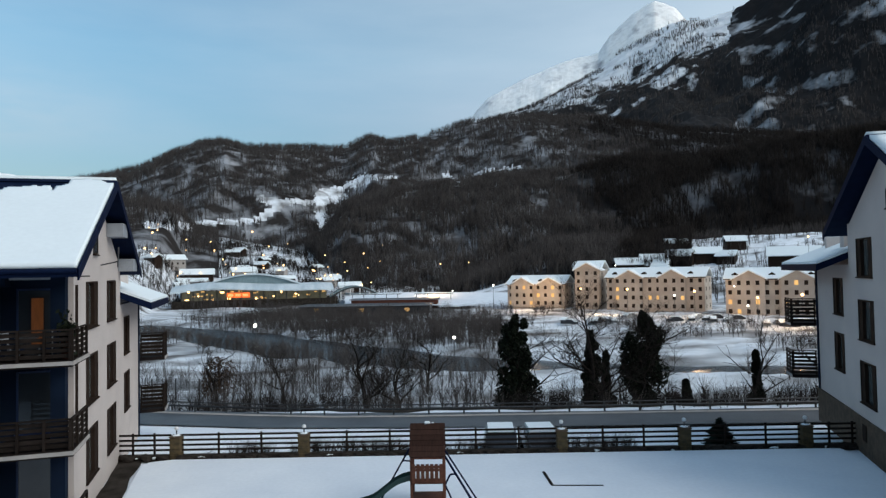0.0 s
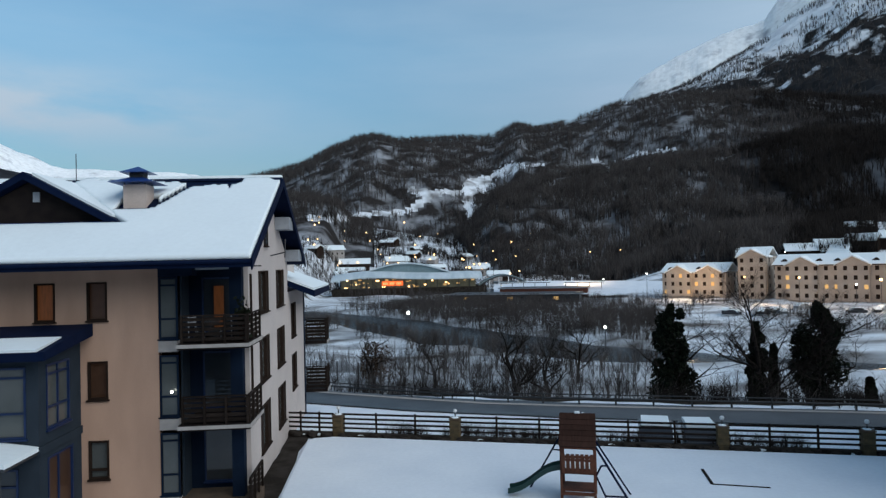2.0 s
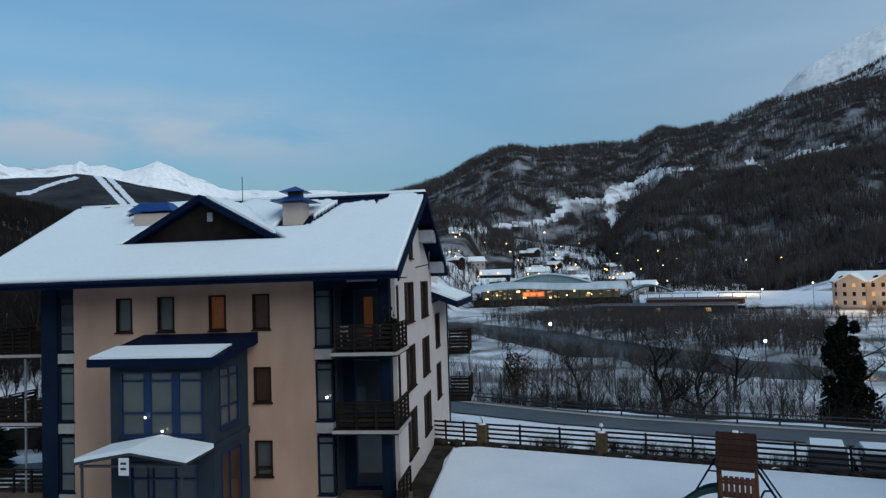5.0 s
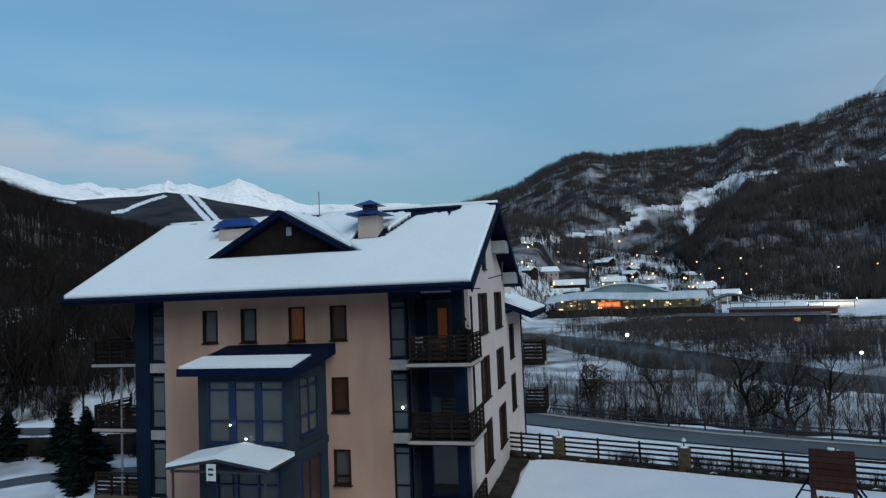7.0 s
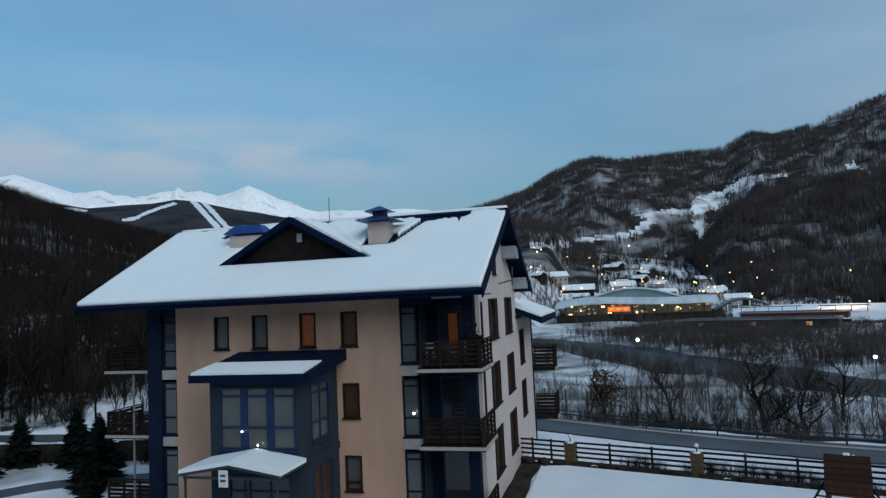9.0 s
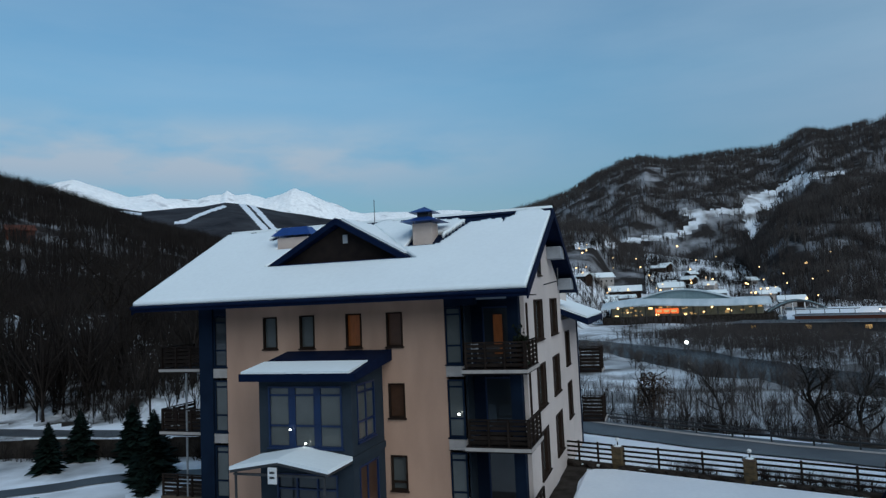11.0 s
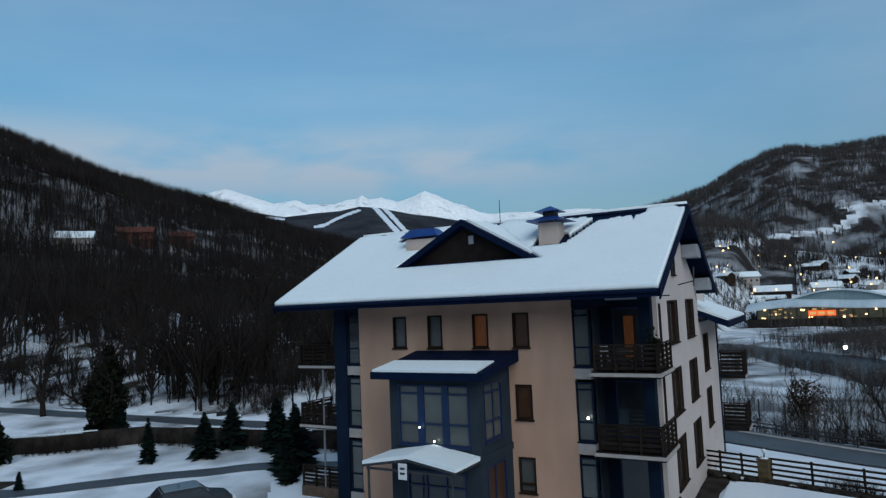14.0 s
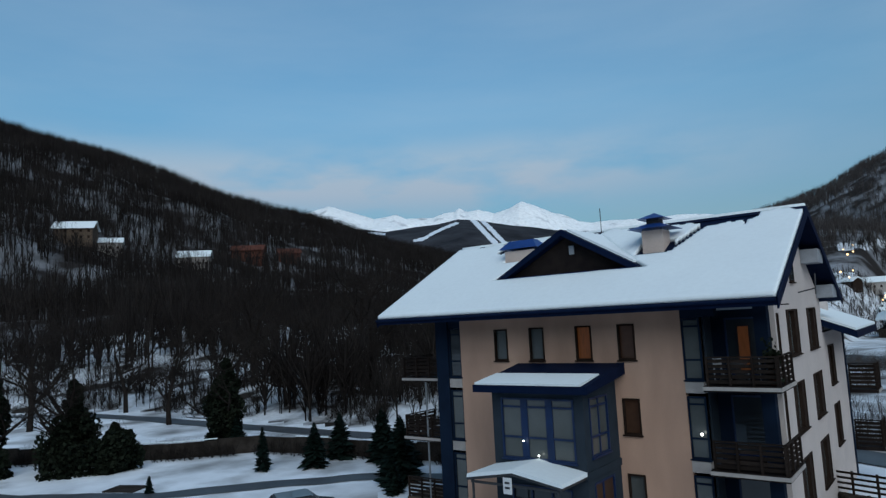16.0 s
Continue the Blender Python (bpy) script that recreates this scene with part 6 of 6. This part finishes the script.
rv = random.Random(21)
for k in range(30):
    az, r = rv.uniform(-7, 9.5), rv.uniform(385, 500)
    x, y = polar(az, r)
    if relief(np.array([x]), np.array([y]))[1][0] > 1:
        continue
    chalet(x, y, rv.uniform(5, 10), rv.uniform(4, 5.5), rv.choice((2.6, 3.2, 4.4)), rv.uniform(-0.8, 0.8), rv.choice((M_BROWNFRAME, M_BROWNFRAME, M_BAND)), "small village house with a snowy roof below the hill")
rk = random.Random(22)
for k in range(14):
    az, r = rk.uniform(25.5, 43), rk.uniform(285, 380)
    x, y = polar(az, r)
    chalet(x, y, rk.uniform(7, 12), rk.uniform(6, 8), rk.choice((3.0, 4.0)), rk.uniform(-1.1, -0.2), rk.choice((M_BROWNFRAME, M_BROWNFRAME, M_BAND)), "dark timber chalet with a snowy roof on the slope")


def station():
    t = thing("station_hall", "low lit station hall under a wave-shaped pale roof", "station", (12.5, 300, -6.0), radians(-4))
    prof = []
    for k in range(41):
        u = k / 40
        x = -34 + 70 * u
        z = 7.8 + 1.6 * math.sin(math.pi * min(1, u * 1.25)) ** 1.2 + 0.5 * math.sin(u * 9)
        prof.append((x, z))
    bm = bmesh.new()
    rows = []
    for j in range(9):
        v = j / 8
        rows.append([bm.verts.new((x, -17 + 34 * v, z + 1.8 * math.sin(math.pi * v) - (0.9 if j in (0, 8) else 0))) for x, z in prof])
    for j in range(8):
        for k in range(40):
            bm.faces.new((rows[j][k], rows[j][k + 1], rows[j + 1][k + 1], rows[j + 1][k]))
    r = bmesh.ops.extrude_face_region(bm, geom=list(bm.faces))
    for v in [g for g in r["geom"] if isinstance(g, bmesh.types.BMVert)]:
        v.co.z -= 0.6
    bmesh.ops.recalc_face_normals(bm, faces=bm.faces)
    part("roof", bm, M_STATIONROOF, t, "pale wave-shaped roof")
    lens = [(-21 + 42 * k / 20, 9.5 + 4.6 * math.sin(math.pi * k / 20)) for k in range(21)]
    part("glass_vault", prism(lens, "y", -6, 12), M_GLASSROOF, t, "grey-green glazed vault")
    part("vault_rim", prism([(a, b + 0.05) for a, b in lens] + [(a, b + 0.7) for a, b in lens[::-1]], "y", -7, 13), M_STATIONROOF, t)
    part("glazing", box(-30, -12, -1, 33, -11.5, 7.4), M_LITGLASS, t, "glazed wall lit from inside")
    for k in range(13):
        part("mullion", box(-30 + 5 * k - 0.25, -12.5, -1, -30 + 5 * k + 0.25, -12.01, 7.6), M_DARKSTEEL, t)
    part("plinth", box(-34, -13.5, -3, 38, 14, 3.0), M_SOIL, t)
    part("sign", box(-10.5, -16.2, 4.2, -0.8, -15.9, 6.4), M_SIGNRED, t, "lit orange sign panel")
    for k in range(3):
        part("sign_bar", box(-10.0 + 3.1 * k, -16.3, 4.8, -7.8 + 3.1 * k, -16.201, 5.8), M_LITWIN, t)
    rs = random.Random(77)
    for k in range(38):
        x, z = rs.uniform(-29, 32), rs.uniform(3.0, 6.8)
        part("lit_pane", box(x, -12.1, z, x + rs.uniform(0.5, 1.8), -12.02, z + rs.uniform(0.3, 0.7)), M_LITWIN if k % 3 else M_LAMPWARM, t)
    part("platform", box(39, -6, -1, 130, 4, 1.0), M_SNOW, t)
    curve = [(34.5 + 24 * k / 14, 3.2 + 4.6 * math.sin(math.pi * k / 14)) for k in range(15)]
    for y in (-9, -3.5, 2):
        part("arch", prism(curve + [(x, z - 0.7) for x, z in curve[::-1]], "y", y - 0.3, y + 0.3), M_DARKSTEEL, t, "dark steel roof truss")
    part("arch_roof", prism([(x, z + 0.35) for x, z in curve] + [(x, z + 0.02) for x, z in curve[::-1]], "y", -9.5, 2.5), M_GLASSROOF, t)
    for k in range(6):
        part("post", box(35 + 4.5 * k, -9.2, -1, 35.4 + 4.5 * k, -8.8, 3.4 + 4.2 * math.sin(math.pi * (k * 4.5 + 0.7) / 24)), M_WHITEPAINT, t)
    return t


station()


def platform_building(cx, cy, rz, length, depth, height, wall, label):
    t = thing("platform_building", label, "building", (cx, cy, -6.2), rz, group="low buildings by the station")
    part("wall", box(-length / 2, -depth / 2, -1, length / 2, depth / 2, height), wall, t)
    part("roof", box(-length / 2 - 0.6, -depth / 2 - 0.6, height + 0.004, length / 2 + 0.6, depth / 2 + 0.6, height + 0.35), M_DARKSTEEL, t)
    part("eaves_trim", box(-length / 2 - 0.6, -depth / 2 - 0.75, height, length / 2 + 0.6, -depth / 2 - 0.61, height + 0.3), M_GREYBOX, t)
    for k in range(int(length / 4)):
        x = -length / 2 + 2 + 4 * k
        part("window", box(x - 0.9, -depth / 2 - 0.06, 0.8, x + 0.9, -depth / 2 - 0.01, 2.0), M_LITWIN if k % 4 == 1 else M_PANE, t)


platform_building(66, 238, radians(-20), 34, 10, 3.6, M_BRICK, "long low building with a dull red wall")
platform_building(50, 214, radians(-20), 46, 12, 2.8, M_DARKSTEEL, "long low dark building with a flat roof")
ribbon("embankment", [(45, 246), (70, 232), (95, 220)], 16, -4.6, M_SNOW, "snowy embankment beyond the river", "embankment", 0.5)


# snowy rail yard that climbs gently behind the platforms
yv, yf = [], []
for i in range(25):
    u = i / 24
    for k in range(5):
        v = k / 4
        x, y = polar(8.6 + 14.6 * u, 292 - 30 * u + (50 - 8 * u) * v)
        yv.append((x, y, -5.2 + 5.0 * v - 2.0 * (k == 4 or k == 0) + 0.3 * noise.noise((u * 9, v * 3, 2))))
for i in range(24):
    for k in range(4):
        yf.append((i * 5 + k, (i + 1) * 5 + k, (i + 1) * 5 + k + 1, i * 5 + k + 1))
tagged(raw("rail_yard", yv, yf, M_SNOW), "trodden snow-covered rail yard beside the station", "yard", kind="structure")


def platform_roof(az, r, length):
    x, y = polar(az, r)
    t = thing("platform_canopy", "low dark platform canopy in the snowy rail yard", "canopy", (x, y, -4.0), radians(-az - 8), group="platform canopies")
    part("roof", box(-length / 2, -1.8, 2.6, length / 2, 1.8, 2.85, 0.03), M_DARKSTEEL, t)
    part("roof_snow", box(-length / 2 + 0.2, -1.6, 2.851, length / 2 - 0.2, 1.7, 2.98, 0.04), M_ROOFSNOW, t)
    for k in range(int(length / 5) + 1):
        part("post", box(-length / 2 + 0.3 + k * 5, -0.1, -2.0, -length / 2 + 0.5 + k * 5, 0.1, 2.6), M_DARKSTEEL, t)


platform_roof(11.2, 296, 22)
platform_roof(16.0, 288, 16)


# ---- mesh fence on the meadow ----
def mesh_fence(a, b, height):
    t = thing("mesh_fence", "grey wire mesh fence on thin steel posts in the meadow", "fence")
    L = math.hypot(b[0] - a[0], b[1] - a[1])
    n = int(L / 2.5)
    bm = bmesh.new()
    for k in range(n + 1):
        x, y = a[0] + (b[0] - a[0]) * k / n, a[1] + (b[1] - a[1]) * k / n
        z = ground_z(x, y)
        part("post", tube((x, y, z - 0.4), (x, y, z + height), 0.09, sides=6), M_DARKSTEEL, t)
        if k:
            for i in range(12):
                h = 0.1 + (height - 0.15) * i / 11
                add_tube(bm, (px, py, pz + h), (x, y, z + h), 0.03, 0.03, 3)
            for i in range(10):
                u = i / 10
                add_tube(bm, (px + (x - px) * u, py + (y - py) * u, pz + (z - pz) * u + 0.1), (px + (x - px) * u, py + (y - py) * u, pz + (z - pz) * u + height - 0.05), 0.026, 0.026, 3)
        px, py, pz = x, y, z
    part("wire_mesh", bm, M_STEEL, t)


mesh_fence(polar(-9.5, 91), polar(-1.0, 85), 2.6)

# ---- lamps ----
def street_lamp(x, y, z, hgt, warm=False, r=0.45):
    t = thing("street_lamp", "lit street lamp on a thin grey post", "lamp", (x, y, z), group="street lamps")
    part("post", tube((0, 0, -1), (0, 0, hgt), 0.09, 0.06, 6), M_DARKSTEEL, t)
    part("globe", ball(r * 0.48, (0, 0, hgt + r * 0.45), 2), M_LAMPWARM if warm else M_LAMP, t)
    return t


street_lamp(9.3, 140, -6, 2.0, r=0.85)
street_lamp(42, 88, -6, 2.6, r=0.5)
for az, el, r, warm, size in ((21, -1.2, 262, 0, 0.6), (24, -1.0, 250, 1, 0.6), (28.2, -1.6, 236, 1, 0.75), (31.9, -1.7, 226, 1, 0.75), (35.5, -2.2, 222, 0, 0.6), (37.0, -1.9, 220, 1, 0.85), (41.5, -2.4, 200, 1, 0.7), (39.9, -1.5, 216, 0, 0.6), (44.5, -2.2, 200, 1, 0.85),
                             (17.6, -1.6, 300, 0, 0.5), (14.5, -1.9, 290, 0, 0.5), (6.6, -0.4, 330, 1, 1.0), (8.6, 1.0, 380, 1, 0.6), (7.0, 1.6, 400, 1, 0.7), (1.2, 3.6, 420, 1, 1.0), (-2.0, 2.8, 420, 1, 0.7), (-3.8, 3.0, 420, 1, 0.6), (2.5, 2.4, 410, 1, 0.7), (4.0, 2.6, 420, 1, 0.5),
                             (10.5, 0.5, 370, 1, 0.6), (16.6, 0.7, 380, 1, 0.7), (19.0, 0.8, 390, 1, 0.6), (22.0, 0.9, 390, 1, 0.6), (26.6, 2.0, 380, 0, 0.5), (40.8, -3.0, 190, 0, 0.5), (45.0, 2.2, 322, 1, 0.7), (31, 0.3, 300, 0, 0.5)):
    x, y = polar(az, r)
    zl = 8.6 + r * math.tan(radians(el - 0.2))
    zg = ground_z(x, y)
    street_lamp(x, y, zg, max(2.0, zl - zg), bool(warm), size)
for az, r in ((30, 225), (37, 215), (44, 190), (24, 250), (16, 315)):
    x, y = polar(az, r - 14)
    ld = bpy.data.lights.new("street_glow", "POINT")
    ld.energy, ld.color, ld.shadow_soft_size = 2200, (1.0, 0.62, 0.33), 1.0
    new("street_glow", ld).location = (x, y, 1.5)


wood("alpine_wood", "dark wood patches high on the mountain", 18, 57, 1150, 2600, 20000, 10, 17, 5, 0.35, 0.04, lambda x, y, z, k, a, r: (((k == 6) | ((k == 8) & (r < 2000))) & gaps(x, y, 160, 111, 0.25)) | ((k == 5) & (r < 2590) & gaps(x, y, 110, 113, 0.02)))
rl = random.Random(12)
for k in range(46):
    az = rl.uniform(-7, 12)
    r = rl.uniform(365, 480)
    x, y = polar(az, r)
    street_lamp(x, y, ground_z(x, y), rl.uniform(4, 8), True, rl.uniform(0.5, 1.15))

# ---- parked cars on the far car park ----
rc = random.Random(4)
for k in range(26):
    az = 26 + 20 * rc.random()
    r = 196 - 1.6 * abs(az - 36) + rc.uniform(-6, 6)
    x, y = polar(az, r)
    t = thing("parked_car", "snowy car in the car park before the blocks", "car", (x, y, ground_z(x, y)), rc.uniform(0, 3), group="cars in the far car park")
    bm = prism([(-2.1, 0.3), (-2.1, 0.85), (-1.5, 0.95), (-1.0, 1.4), (0.6, 1.42), (1.1, 0.95), (2.1, 0.8), (2.1, 0.3)], "y", -0.85, 0.85)
    part("body", bm, M_CARPAINT if k % 3 else M_STEEL, t)
    part("snow_cover", prism([(-2.0, 0.9), (-1.5, 1.0), (-1.0, 1.45), (0.6, 1.47), (0.6, 1.55), (-1.05, 1.55), (-2.0, 1.0)], "y", -0.8, 0.8), M_ROOFSNOW, t)
